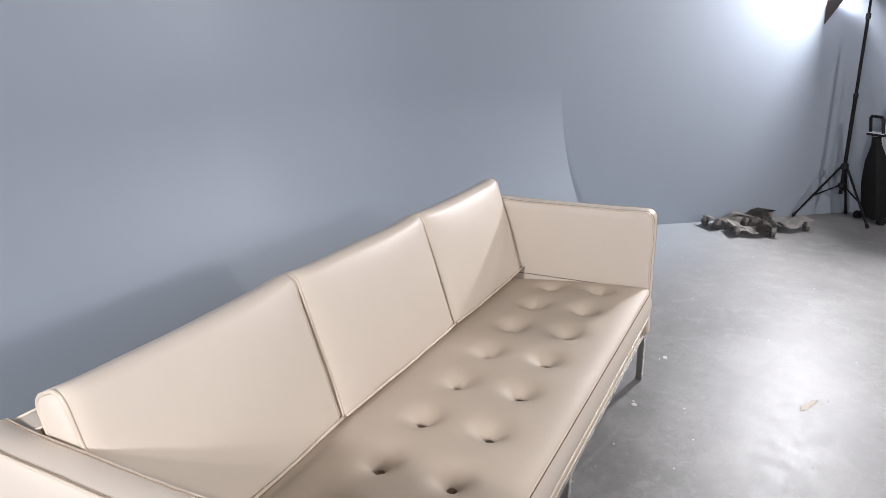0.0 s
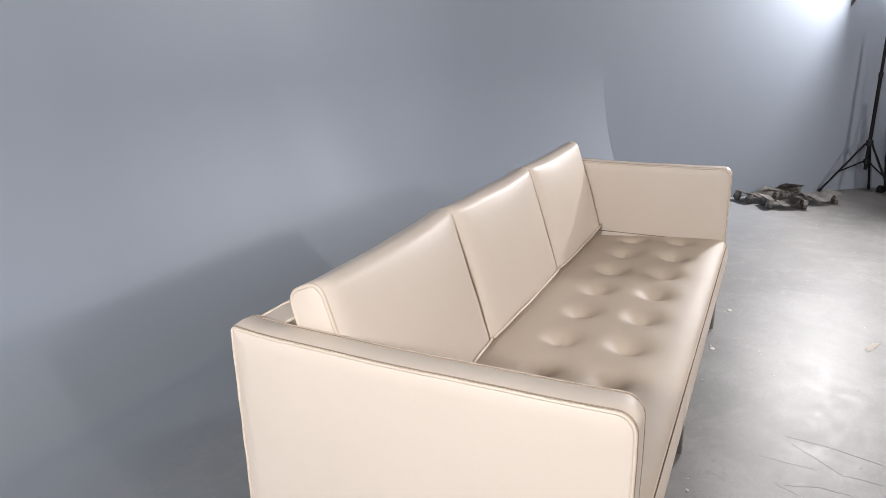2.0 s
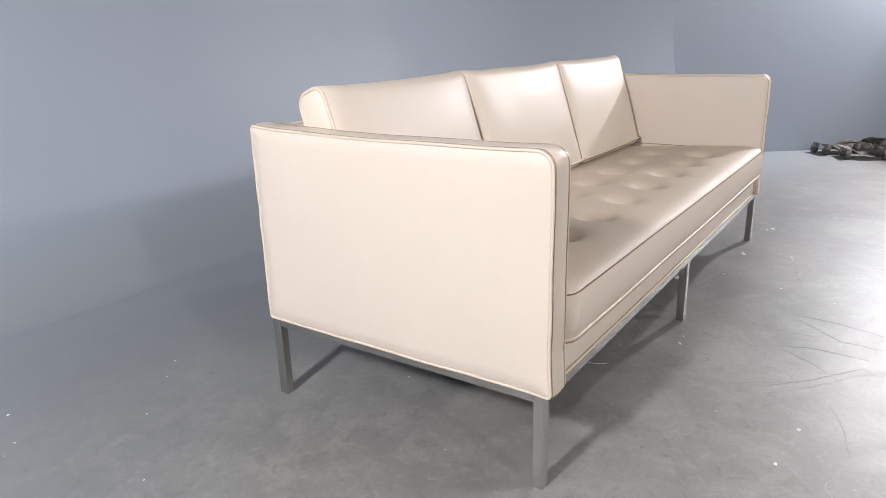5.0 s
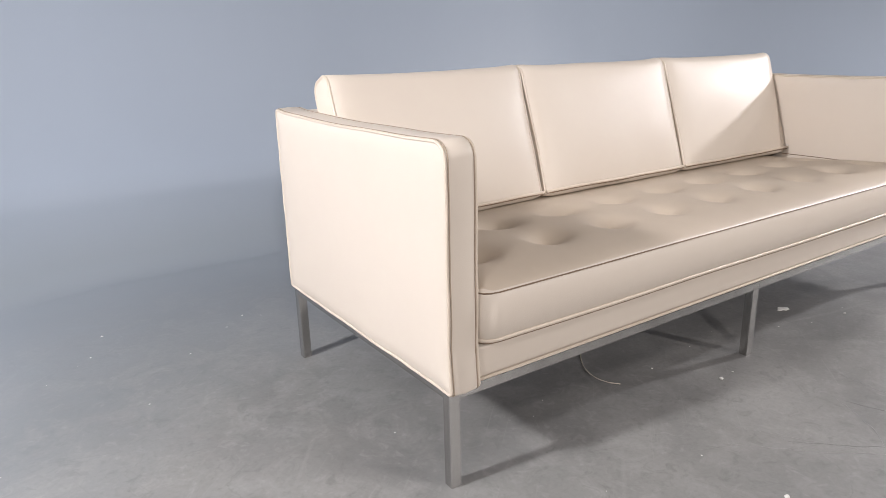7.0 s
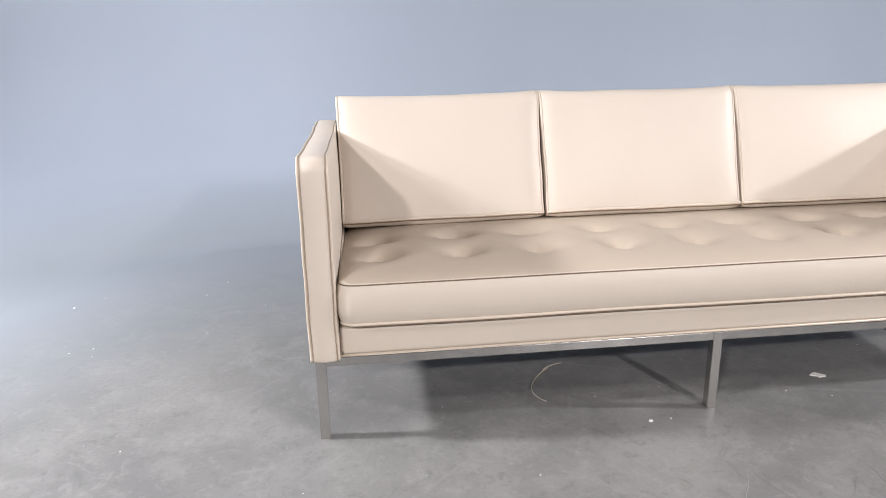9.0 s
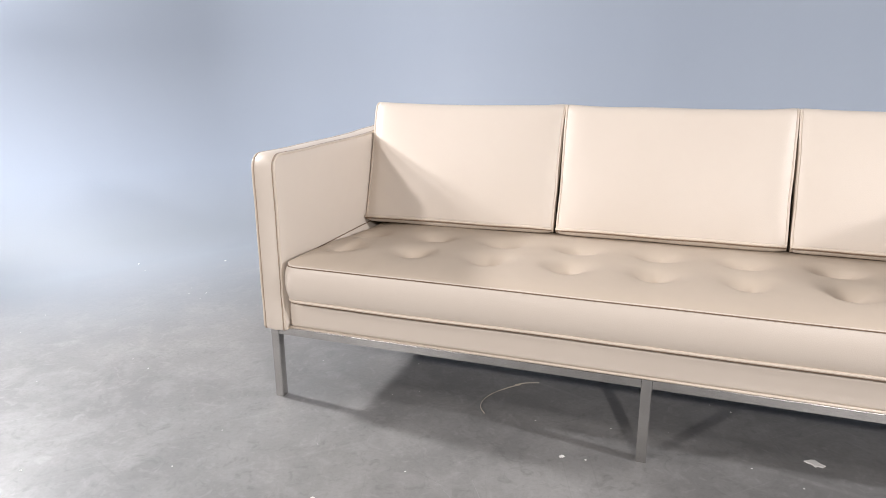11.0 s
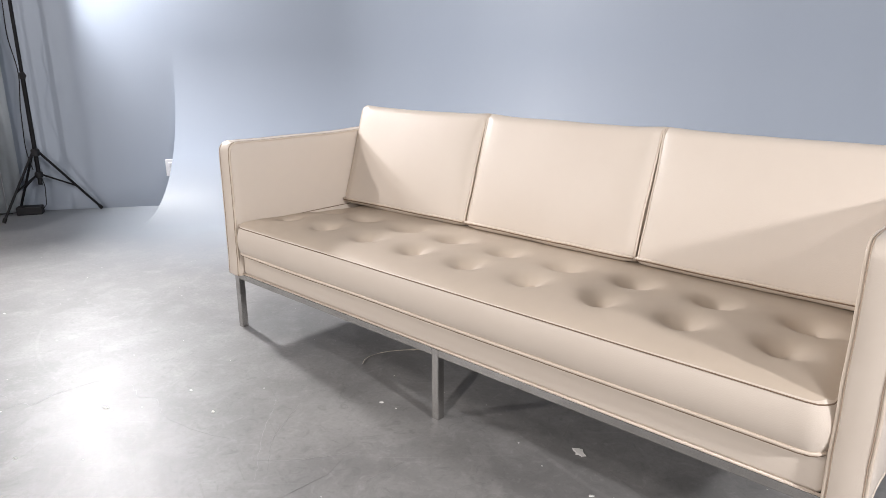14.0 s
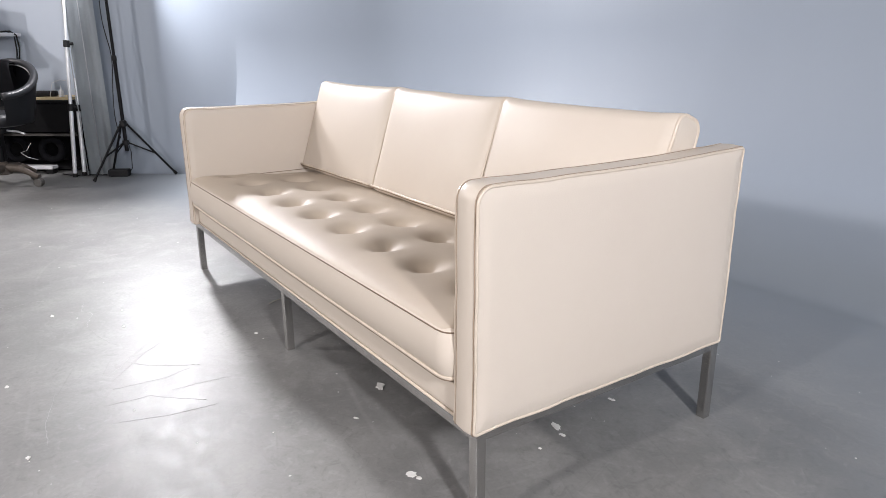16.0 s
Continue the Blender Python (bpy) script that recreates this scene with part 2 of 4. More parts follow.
    worn = span(node("ShaderNodeTexNoise", Vector=co, Scale=2.6, Detail=5.0, Roughness=0.6).outputs["Fac"], 0.47, 0.58)
    lines = node("ShaderNodeMath")
    lines.operation = "MULTIPLY"
    t.links.new(span(scuff.outputs["Distance"], 0.022, 0.006), lines.inputs[0])
    t.links.new(worn, lines.inputs[1])
    tone = blend(span(lines.outputs[0], 0, 1, 0, 0.05), tone, (0.104, 0.102, 0.098, 1))
    # long straight drag marks
    for turn, shade, amount in ((0.35, (0.104, 0.102, 0.098, 1), 0.16), (-0.75, (0.374, 0.365, 0.348, 1), 0.10), (1.25, (0.122, 0.119, 0.115, 1), 0.14)):
        rot = node("ShaderNodeMapping", Vector=co, Rotation=(0, 0, turn)).outputs[0]
        rot = node("ShaderNodeMapping", Vector=rot, Scale=(2.2, 130.0, 1.0), Location=(turn * 7, turn * 3, 0)).outputs[0]
        drag = node("ShaderNodeTexNoise", Vector=rot, Scale=1.0, Detail=1.0).outputs["Fac"]
        tone = blend(span(drag, 0.70, 0.74, 0, amount), tone, shade)
    tone = blend(cover, tone, coat)
    t.links.new(tone, b.inputs["Base Color"])
    rough = node("ShaderNodeTexNoise", Vector=co, Scale=140.0, Detail=6.0, Roughness=0.65).outputs["Fac"]
    height = node("ShaderNodeMath")
    height.operation = "MULTIPLY_ADD"
    t.links.new(span(scuff.outputs["Distance"], 0.0, 0.035), height.inputs[0])
    height.inputs[1].default_value = 0.45
    t.links.new(rough, height.inputs[2])
    bump = node("ShaderNodeBump", Strength=0.09, Distance=0.0012, Height=height.outputs[0])
    t.links.new(bump.outputs[0], b.inputs["Normal"])
    return m


CONCRETE = concrete()

# ---- mesh helpers ----


def part(name, bm, mat, parent=None, label="", smooth=None):
    me = bpy.data.meshes.new(name)
    bm.normal_update()
    bm.to_mesh(me)
    bm.free()
    me.materials.append(mat)
    if smooth is not None:
        for p in me.polygons:
            p.use_smooth = True
        if smooth < 180:
            me.set_sharp_from_angle(angle=radians(smooth))
    ob = new(name, me)
    ob.parent = parent
    if label:
        ob["label"] = label
    return ob


def thing(name, label, category, at=(0, 0, 0), rz=0, group="", kind=""):
    ob = new(name)
    ob.matrix_world = pose(*at, 0, 0, rz)
    return tagged(ob, label, category, group, kind)


def box(x0, x1, y0, y1, z0, z1, bevel=0.0, seg=2, bm=None):
    bm = bm or bmesh.new()
    made = bmesh.ops.create_cube(bm, size=1)["verts"]
    for v in made:
        v.co = Vector(((x0 + x1) / 2 + v.co.x * (x1 - x0), (y0 + y1) / 2 + v.co.y * (y1 - y0), (z0 + z1) / 2 + v.co.z * (z1 - z0)))
    if bevel:
        edges = list({e for v in made for e in v.link_edges})
        bmesh.ops.bevel(bm, geom=edges, offset=bevel, segments=seg, affect="EDGES", profile=0.5)
    return bm


def tube(points, radius, sides=8, closed=False, bm=None, radii=None):
    """A round bar along points."""
    bm = bm or bmesh.new()
    pts = [Vector(p) for p in points]
    n = len(pts)
    rings, up = [], None
    for i, p in enumerate(pts):
        a = pts[(i - 1) % n] if closed or i else p
        b = pts[(i + 1) % n] if closed or i < n - 1 else p
        d = (b - a).normalized()
        if up is None:
            up = d.orthogonal().normalized()
        up = (up - d * up.dot(d)).normalized()
        side = d.cross(up)
        r = radii[i] if radii else radius
        rings.append([bm.verts.new(p + r * (math.cos(k * math.tau / sides) * up + math.sin(k * math.tau / sides) * side)) for k in range(sides)])
    for i in range(n if closed else n - 1):
        one, two = rings[i], rings[(i + 1) % n]
        for k in range(sides):
            bm.faces.new((one[k], one[(k + 1) % sides], two[(k + 1) % sides], two[k]))
    if not closed:
        bm.faces.new(rings[0][::-1])
        bm.faces.new(rings[-1])
    return bm


def rounded(corners, steps=5):
    """A closed polygon with rounded corners: (a, b, radius) each."""
    out = []
    n = len(corners)
    for i, (a, b, r) in enumerate(corners):
        p = Vector((a, b))
        if r <= 0:
            out.append(p)
            continue
        u = (Vector(corners[i - 1][:2]) - p).normalized()
        w = (Vector(corners[(i + 1) % n][:2]) - p).normalized()
        half = u.angle(w) / 2
        cut = r / math.tan(half)
        c = p + (u + w).normalized() * (r / math.sin(half))
        s, e = p + u * cut - c, p + w * cut - c
        turn = math.atan2(s.x * e.y - s.y * e.x, s.dot(e))
        for k in range(steps + 1):
            q = turn * k / steps
            out.append(c + Vector((s.x * math.cos(q) - s.y * math.sin(q), s.x * math.sin(q) + s.y * math.cos(q))))
    return out


def lathe(profile, sides=16, bm=None, at=(0, 0, 0)):
    """A turned body: (radius, z) from the bottom to the top."""
    bm = bm or bmesh.new()
    rings = [[bm.verts.new((at[0] + r * math.cos(k * math.tau / sides), at[1] + r * math.sin(k * math.tau / sides), at[2] + z)) for k in range(sides)] for r, z in profile]
    for one, two in zip(rings, rings[1:]):
        for k in range(sides):
            bm.faces.new((one[k], one[(k + 1) % sides], two[(k + 1) % sides], two[k]))
    bm.faces.new(rings[0][::-1])
    bm.faces.new(rings[-1])
    return bm


# ---- the room ----
WALL_TOP = 3.2


def left_x(y):
    return -2.377 - 0.75 * (0.734 - y)


def right_x(y):
    return 4.57 + 0.75 * (0.367 - y)


LEFT_EDGE, RIGHT_EDGE = Vector((left_x(0.94), 0.94)), Vector((right_x(1.0), 1.0))
BACK = 2.45
COVE_H, COVE_D, COVE_N = 1.06, 0.64, 1.9


def cove(z, west=0.0):
    """How far the cove stands out from its wall at height z; it is flatter towards the west end."""
    u = max(0.0, 1 - z / COVE_H)
    n, d = COVE_N + 0.4 * west, COVE_D + 0.08 * west
    return d * (1 - (1 - u ** n) ** (1 / n))


def cyclorama():
    plan = rounded([(*LEFT_EDGE, 0), (left_x(BACK), BACK, 1.6), (right_x(BACK), BACK, 1.6), (*RIGHT_EDGE, 0)], 14)
    line = []
    for a, b in zip(plan, plan[1:]):
        steps = max(1, int((b - a).length / 0.12))
        line += [a.lerp(b, k / steps) for k in range(steps)]
    line.append(plan[-1])
    zs = [COVE_H * (k / 34) ** 2.4 for k in range(35)] + [1.6, 2.3, WALL_TOP]
    bm = bmesh.new()
    cols = []
    for i, p in enumerate(line):
        d = (line[min(i + 1, len(line) - 1)] - line[max(i - 1, 0)]).normalized()
        n = Vector((d.y, -d.x))
        skew = d * (-0.27 if i == 0 else 0.27 if i == len(line) - 1 else 0.0)      # the open ends are cut aslant
        cols.append([bm.verts.new((*(p + (n + skew) * cove(z, max(0.0, 1 - 4 * i / len(line)))), z + 0.0006)) for z in zs])
    for a, b in zip(cols, cols[1:]):
        for k in range(len(zs) - 1):
            bm.faces.new((a[k], b[k], b[k + 1], a[k + 1]))
    # a rear sheet and closed ends give it thickness
    rear = []
    for i, p in enumerate(line):
        d = (line[min(i + 1, len(line) - 1)] - line[max(i - 1, 0)]).normalized()
        q = p - Vector((d.y, -d.x)) * 0.12
        rear.append((bm.verts.new((*q, 0.0006)), bm.verts.new((*q, WALL_TOP + 0.0006))))
    for i in range(len(line) - 1):
        bm.faces.new((rear[i][0], rear[i][1], rear[i + 1][1], rear[i + 1][0]))
        bm.faces.new((cols[i][-1], cols[i + 1][-1], rear[i + 1][1], rear[i][1]))
    bm.faces.new([rear[0][0], *cols[0], rear[0][1]])
    bm.faces.new([rear[-1][1], *cols[-1][::-1], rear[-1][0]])
    ob = part("wall_back", bm, CONCRETE, smooth=40)
    tagged(ob, "smooth grey-blue painted studio wall curving into the floor", "wall", kind="structure")


cyclorama()


def side_wall(name, a, b, label, mat=PAINT, thick=0.12):
    a, b = Vector(a), Vector(b)
    d = (b - a).normalized()
    n = Vector((d.y, -d.x)) * thick
    bm = bmesh.new()
    lo = [bm.verts.new((*p, 0)) for p in (a, b, b + n, a + n)]
    hi = [bm.verts.new((*p, WALL_TOP)) for p in (a, b, b + n, a + n)]
    bm.faces.new(lo[::-1])
    bm.faces.new(hi)
    for k in range(4):
        bm.faces.new((lo[k], lo[(k + 1) % 4], hi[(k + 1) % 4], hi[k]))
    tagged(part(name, bm, mat), label, "wall", kind="structure")


BAY = (left_x(-0.06), -0.06)                      # the wall ends here behind the curtain, and a desk bay opens
BAY_IN = (BAY[0] - 0.42, BAY[1] + 0.315)
BAY_END = (BAY_IN[0] - 2.4, BAY_IN[1] - 3.2)
side_wall("wall_east", (right_x(-4.2), -4.2), (*RIGHT_EDGE,), "grey-blue painted side wall behind the light stand")
side_wall("wall_west", (*LEFT_EDGE,), BAY, "grey-blue painted side wall beside the curtain")
side_wall("wall_bay_return", BAY, BAY_IN, "pale blue return wall of the desk bay, lightened as if lit", BAYPAINT)
side_wall("wall_bay", BAY_IN, BAY_END, "pale blue wall behind the desk, lightened as if lit", BAYPAINT)
# walls out of view, added to close the room
side_wall("wall_south_west", BAY_END, (BAY_END[0], -8.0), "plain dark wall added out of view to close the studio", HALL)
side_wall("wall_south", (BAY_END[0], -8.0), (right_x(-4.2), -8.0), "plain dark wall added out of view to close the studio", HALL)
side_wall("wall_south_east", (right_x(-4.2), -8.0), (right_x(-4.2), -4.2), "plain dark wall added out of view to close the studio", HALL)
FLOOR = tagged(part("floor", box(-9.5, 11.5, -8.5, 3.2, -0.12, 0), CONCRETE), "worn glossy grey concrete studio floor with scratches", "floor", kind="structure")
# ceiling out of view, added to close the room with little bounce
tagged(part("ceiling", box(-9.5, 11.5, -8.5, 3.2, WALL_TOP + 0.01, WALL_TOP + 0.1), CEIL), "plain dull grey ceiling added out of view", "ceiling", kind="structure")

# ---- the sofa ----
X0, X1 = -0.021, 2.088          # outer faces of the arms
ARM = 0.070
Y0, Y1 = -0.024, 0.772
Z0, ZA = 0.224, 0.715           # upholstery's underside, arm's top


def sofa():
    root = thing("sofa", "cream leather three-seat sofa with buttoned bench seat and steel legs", "sofa")

    def arm_outline(inset=0.0, front=Y0, top=ZA):
        i = inset
        raw = rounded([(front + i, Z0 + i, 0.008), (Y1 - i, Z0 + i, 0.006), (Y1 - i, top + 0.002 - i, 0.008), (front + i, top - i, 0.034)], 6)
        fine = []
        for a, b in zip(raw, raw[1:] + raw[:1]):
            steps = max(1, int((b - a).length / 0.045))
            fine += [a.lerp(b, k / steps) for k in range(steps)]
        for p in fine:
            low = math.exp(-((p.x - front) ** 2 + (p.y - Z0) ** 2) / 0.0016)
            p.x -= 0.004 * low
            p.y -= 0.003 * low
            p.x += 0.0020 * noise.noise(Vector((p.x * 11, p.y * 11, 2.0 + front * 99)))
            p.y += 0.0022 * noise.noise(Vector((p.x * 11, p.y * 11, 7.0 + front * 99)))
            if p.y > top - 0.05:
                u = (p.x - Y0) / (Y1 - Y0)
                w = min(1.0, (p.y - top + 0.05) / 0.05)
                p.y += w * (-0.004 * max(0.0, math.sin(math.pi * min(1, u * 1.02))) ** 1.2 + 0.006 * math.exp(-(Y1 - p.x) / 0.03))
        return fine

    def pull(p):
        """The leather strip creeps sideways a little along its seams."""
        return 0.0022 * noise.noise(Vector((p.x * 13, p.y * 13, 4.4))) + 0.0012 * noise.noise(Vector((p.x * 31, p.y * 31, 1.4)))

    def arm(x0, x1, front, top):
        bm = bmesh.new()
        rings = []
        for x, inset, dome in ((x0, 0.006, 0), (x0 + 0.003, 0.0015, 0), (x0 + 0.010, -0.0015, 0), ((x0 + x1) / 2, -0.003, 0), (x1 - 0.010, -0.0015, 0), (x1 - 0.003, 0.0015, 0), (x1, 0.006, 0)):
            rings.append([bm.verts.new((x + pull(p), p.x, p.y)) for p in arm_outline(inset, front, top)])
        n = len(rings[0])
        for a, b in zip(rings, rings[1:]):
            for k in range(n):
                bm.faces.new((a[k], b[k], b[(k + 1) % n], a[(k + 1) % n]))
        # gently padded side faces
        for ring, x, out in ((rings[0], x0, -1), (rings[-1], x1, 1)):
            prev = ring
            for inset, puff in ((0.03, 0.002), (0.09, 0.004), (0.17, 0.005)):
                cur = [bm.verts.new((x + out * puff, Y0 + inset + (v.co.y - Y0) * (1 - 2 * inset / (Y1 - Y0)), Z0 + inset + (v.co.z - Z0) * (1 - 2 * inset / (top - Z0)))) for v in ring]
                for k in range(n):
                    f = (prev[k], prev[(k + 1) % n], cur[(k + 1) % n], cur[k])
                    bm.faces.new(f if out < 0 else f[::-1])
                prev = cur
            bm.faces.new(prev if out < 0 else prev[::-1])
        bmesh.ops.recalc_face_normals(bm, faces=bm.faces)
        ob = part("armrest", bm, LEATHER, root, smooth=50)
        for x in (x0 + 0.002, x1 - 0.002):
            line = [(x + pull(p), p.x, p.y) for p in arm_outline(0.002, front, top)]
            part("piping", tube(line, 0.0036, 8, True), PIPING, ob, smooth=180)
            off = 0.0045 if x < (x0 + x1) / 2 else -0.0045
            part("seam", tube([(x + off + pull(p), p.x, p.y) for p in arm_outline(-0.0010, front, top)], 0.0013, 5, True), SEAM, ob, smooth=180)
        return ob

    arm(X0, X0 + ARM, -0.027, ZA)
    arm(X1 - ARM, X1, -0.021, ZA + 0.009)
    # back frame between the arms
    bx0, bx1 = X0 + ARM + 0.001, X1 - ARM - 0.001
    back = part("back_frame", box(bx0, bx1, Y1 - 0.075, Y1 - 0.002, Z0, ZA - 0.002, 0.008, 3), LEATHER, root, smooth=50)
    for y in (Y1 - 0.073, Y1 - 0.004):
        part("piping", tube([(bx0, y, ZA - 0.004), (bx1, y, ZA - 0.004)], 0.0036), PIPING, back, smooth=180)
    # front apron under the seat
    apron = part("apron", box(bx0, bx1, -0.011, 0.08, Z0, 0.304, 0.014, 4), LEATHER, root, smooth=50)
    part("piping", tube([(bx0, -0.011, Z0 + 0.003), (bx1, -0.011, Z0 + 0.003)], 0.0036), PIPING, apron, smooth=180)
    # unseen underside, blackened to cut bounce and deepen the shade below
    part("platform", box(bx0, bx1, 0.082, Y1 - 0.077, Z0, 0.296, 0.004), MESHCLOTH, root, "unseen seat platform, black to keep the shade beneath dark")

    # bench seat
    sx0, sx1, sy0, sy1 = bx0 + 0.008, bx1 - 0.008, -0.030, 0.690
    z_low, z_top = 0.312, 0.418
    buttons = [(1.020 + 0.2155 * k, y) for y in (0.135, 0.322) for k in range(-4, 5)]
    nx, ny = 300, 96
    bm = bmesh.new()

    def squared(x, y, r=0.035):
        cx = min(max(x, sx0 + r), sx1 - r)
        cy = min(max(y, sy0 + r), sy1 - r)
        dx, dy = x - cx, y - cy
        if dx and dy:
            s = max(abs(dx), abs(dy)) / math.hypot(dx, dy)
            return cx + dx * s, cy + dy * s
        return x, y

    def seat_z(x, y):
        e = min(x - sx0, sx1 - x, (y - sy0) * 0.8, (sy1 - y))
        z = z_top + 0.010 * (1 - math.exp(-max(e, 0) / 0.018)) + 0.025 * (1 - math.exp(-max(e, 0) / 0.090))
        z -= 0.031 * min(1.0, max(0.0, (y - 0.08) / 0.40)) ** 1.25
        for bx, by in buttons:
            dx, dy = x - bx, y - by
            if abs(dx) < 0.13 and abs(dy) < 0.13:
                r = math.hypot(dx, dy)
                a = math.atan2(dy, dx)
                pleat = 1 + 0.16 * math.cos(4 * a + bx * 7) * math.exp(-((r - 0.03) / 0.03) ** 2)
                z -= 0.028 * math.exp(-r / 0.019) * pleat + 0.026 * math.exp(-(r / 0.049) ** 2)
        return z + 0.0012 * noise.noise(Vector((x * 5, y * 5, 0.3)))

    grid = []
    for j in range(ny + 1):
        row = []
        for i in range(nx + 1):
            x, y = squared(sx0 + (sx1 - sx0) * i / nx, sy0 + (sy1 - sy0) * j / ny)
            row.append(bm.verts.new((x, y, seat_z(x, y))))
        grid.append(row)
    for j in range(ny):
        for i in range(nx):
            bm.faces.new((grid[j][i], grid[j][i + 1], grid[j + 1][i + 1], grid[j + 1][i]))
    rim = grid[0][:-1] + [grid[j][nx] for j in range(ny)] + grid[ny][:0:-1] + [grid[j][0] for j in range(ny, 0, -1)]
    prev = rim
    nrm = []
    for k, v in enumerate(rim):
        d = rim[(k + 1) % len(rim)].co - rim[k - 1].co
        nrm.append(Vector((d.y, -d.x, 0)).normalized())
    edge = [v.co.copy() for v in rim]
    for f, puff in ((0.04, 0.003), (0.15, 0.0075), (0.3, 0.0115), (0.5, 0.0135), (0.7, 0.0115), (0.85, 0.0075), (0.96, 0.003), (1.0, 0.0)):
        cur = [bm.verts.new((p.x + n.x * puff, p.y + n.y * puff, z_top + (z_low - z_top) * f + 0.002 * noise.noise(Vector((p.x * 4, 3, f * 2))))) for p, n in zip(edge, nrm)]
        for k in range(len(rim)):
            bm.faces.new((prev[k], cur[k], cur[(k + 1) % len(rim)], prev[(k + 1) % len(rim)]))
        prev = cur
    bm.faces.new(prev[::-1])
    bmesh.ops.recalc_face_normals(bm, faces=bm.faces)
    seat = part("seat_cushion", bm, SEAT, root, "buttoned bench cushion, top coloured darker for its shade", smooth=60)
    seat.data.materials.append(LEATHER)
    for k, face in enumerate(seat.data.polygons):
        face.material_index = 0 if k < nx * ny else 1       # the boxing round the top panel, which is toned darker for shade
    loop = [edge[k] + nrm[k] * 0.0032 for k in range(0, len(rim), 3)]
    for z, wave in ((z_top + 0.001, 0.001), (z_low + 0.002, 0.003)):
        line = [(p.x, p.y, z + wave * noise.noise(Vector((p.x * 3, 1.7, z * 9)))) for p in loop]
        if wave > 0.002:
            part("piping", tube(line, 0.0042, 8, True), PIPING, seat, smooth=180)
        part("seam", tube([(p[0], p[1] - 0.0008, p[2] - 0.0046) for p in line], 0.0016, 5, True), STITCH, seat, smooth=180)
    for bx, by in buttons:
        bm = lathe([(0.004, -0.008), (0.0125, -0.006), (0.0140, 0.000), (0.0120, 0.0035), (0.007, 0.0058), (0.001, 0.0064)], 14, at=(bx, by, seat_z(bx, by) + 0.0095))
        part("button", bm, BUTTON, seat, smooth=180)

    # three back cushions
    def back_cushion(x0, x1, tilt_off):
        h, thick, tilt = 0.412, 0.116, radians(17.8)
        base_y, base_z = 0.493, 0.423
        shape = rounded([(0, 0, 0.018), (0, h, 0.030), (thick - 0.02, h - 0.006, 0.034), (thick, 0.02, 0.02)], 6)
        # (t backwards, s upwards); finer points along the long sides
        dense = []
        for a, b in zip(shape, shape[1:] + shape[:1]):
            steps = max(1, int((b - a).length / 0.03))
            dense += [a.lerp(b, k / steps) for k in range(steps)]
        n = len(dense)

        def place(x, t, s):
            ct, st = math.cos(tilt), math.sin(tilt)
            turn = tilt_off * (1 - (x - x0) / (x1 - x0))
            return Vector((x, base_y - turn + t * ct + s * st, base_z + s * ct - t * st))

        stations = [x0, x0 + 0.002, x0 + 0.008] + [x0 + 0.008 + (x1 - x0 - 0.016) * k / 22 for k in range(1, 22)] + [x1 - 0.008, x1 - 0.002, x1]
        bm = bmesh.new()
        rings = []
        for x in stations:
            q = (x - x0) / (x1 - x0)
            e = min(x - x0, x1 - x)
            full = 1 - math.exp(-e / 0.075)
            lip = 0.0045 * math.exp(-(e / 0.004) ** 2) + 0.006 * math.exp(-e / 0.012)
            ear = 0.012 * math.exp(-e / 0.035)
            ring = []
            for p in dense:
                t, s = p.x, p.y
                ct, cs = thick / 2, h / 2
                grow = math.sin(math.pi * min(max(s / h, 0), 1)) ** 0.7
                t = t + (-1 if t < ct else 1) * (0.021 * full * grow) * (1 if abs(t - ct) > 0.02 else 0)
                s = s + ear * max(0, (s - cs) / cs) + 0.0025 * noise.noise(Vector((x * 6, t * 10, 1.3 + x0)))
                t = ct + (t - ct) * (1 - lip / ct)
                s = cs + (s - cs) * (1 - lip / cs)
                t += 0.0050 * full * noise.noise(Vector((x * 5, s * 6, 4.1 + x0)))
                wob = math.exp(-e / 0.03) * (0.0035 * noise.noise(Vector((q * 3, s * 11, 8.0 + x0))) + (0.0050 if q > 0.5 else -0.0050) * max(0.0, s / h - 0.6) / 0.4)
                ring.append(bm.verts.new(place(x + wob, t, s)))
            rings.append(ring)
        for a, b in zip(rings, rings[1:]):
            for k in range(n):
                bm.faces.new((a[k], b[k], b[(k + 1) % n], a[(k + 1) % n]))
        bm.faces.new(rings[0])
        bm.faces.new(rings[-1][::-1])
        bmesh.ops.recalc_face_normals(bm, faces=bm.faces)
        lines = []
        for ring in (rings[1], rings[-2]):
            lines.append([v.co.copy() for v in ring])
        ob = part("back_cushion", bm, LEATHER, root, smooth=50)
        low = [place(x0 + (x1 - x0) * k / 12, -0.003 - 0.008 * math.sin(math.pi * k / 12) ** 0.5, 0.019 + 0.003 * noise.noise(Vector((x0 + k * 0.3, 2.2, 0)))) for k in range(13)]
        part("piping", tube(low, 0.0042), PIPING, ob, smooth=180)
        part("seam", tube([p + Vector((0, -0.001, -0.0050)) for p in low], 0.0018, 5), STITCH, ob, smooth=180)
        for line, off in zip(lines, (0.0045, -0.0045)):
            part("piping", tube(line, 0.0046, 8, True), PIPING, ob, smooth=180)
            c = sum(line, Vector()) / len(line)
            part("seam", tube([p + Vector((off, 0, 0)) + (p - c).normalized() * 0.0012 for p in line], 0.0014, 5, True), STITCH, ob, smooth=180)

    spans = ((bx0 + 0.009, 0.691, 0.022), (0.704, 1.352, 0.002), (1.364, bx1 - 0.009, 0.002))
    for a, b, forward in spans:
        back_cushion(a, b, forward)

    # steel base
    L = 0.0125
    legs = (0.0, 1.028, 2.068)
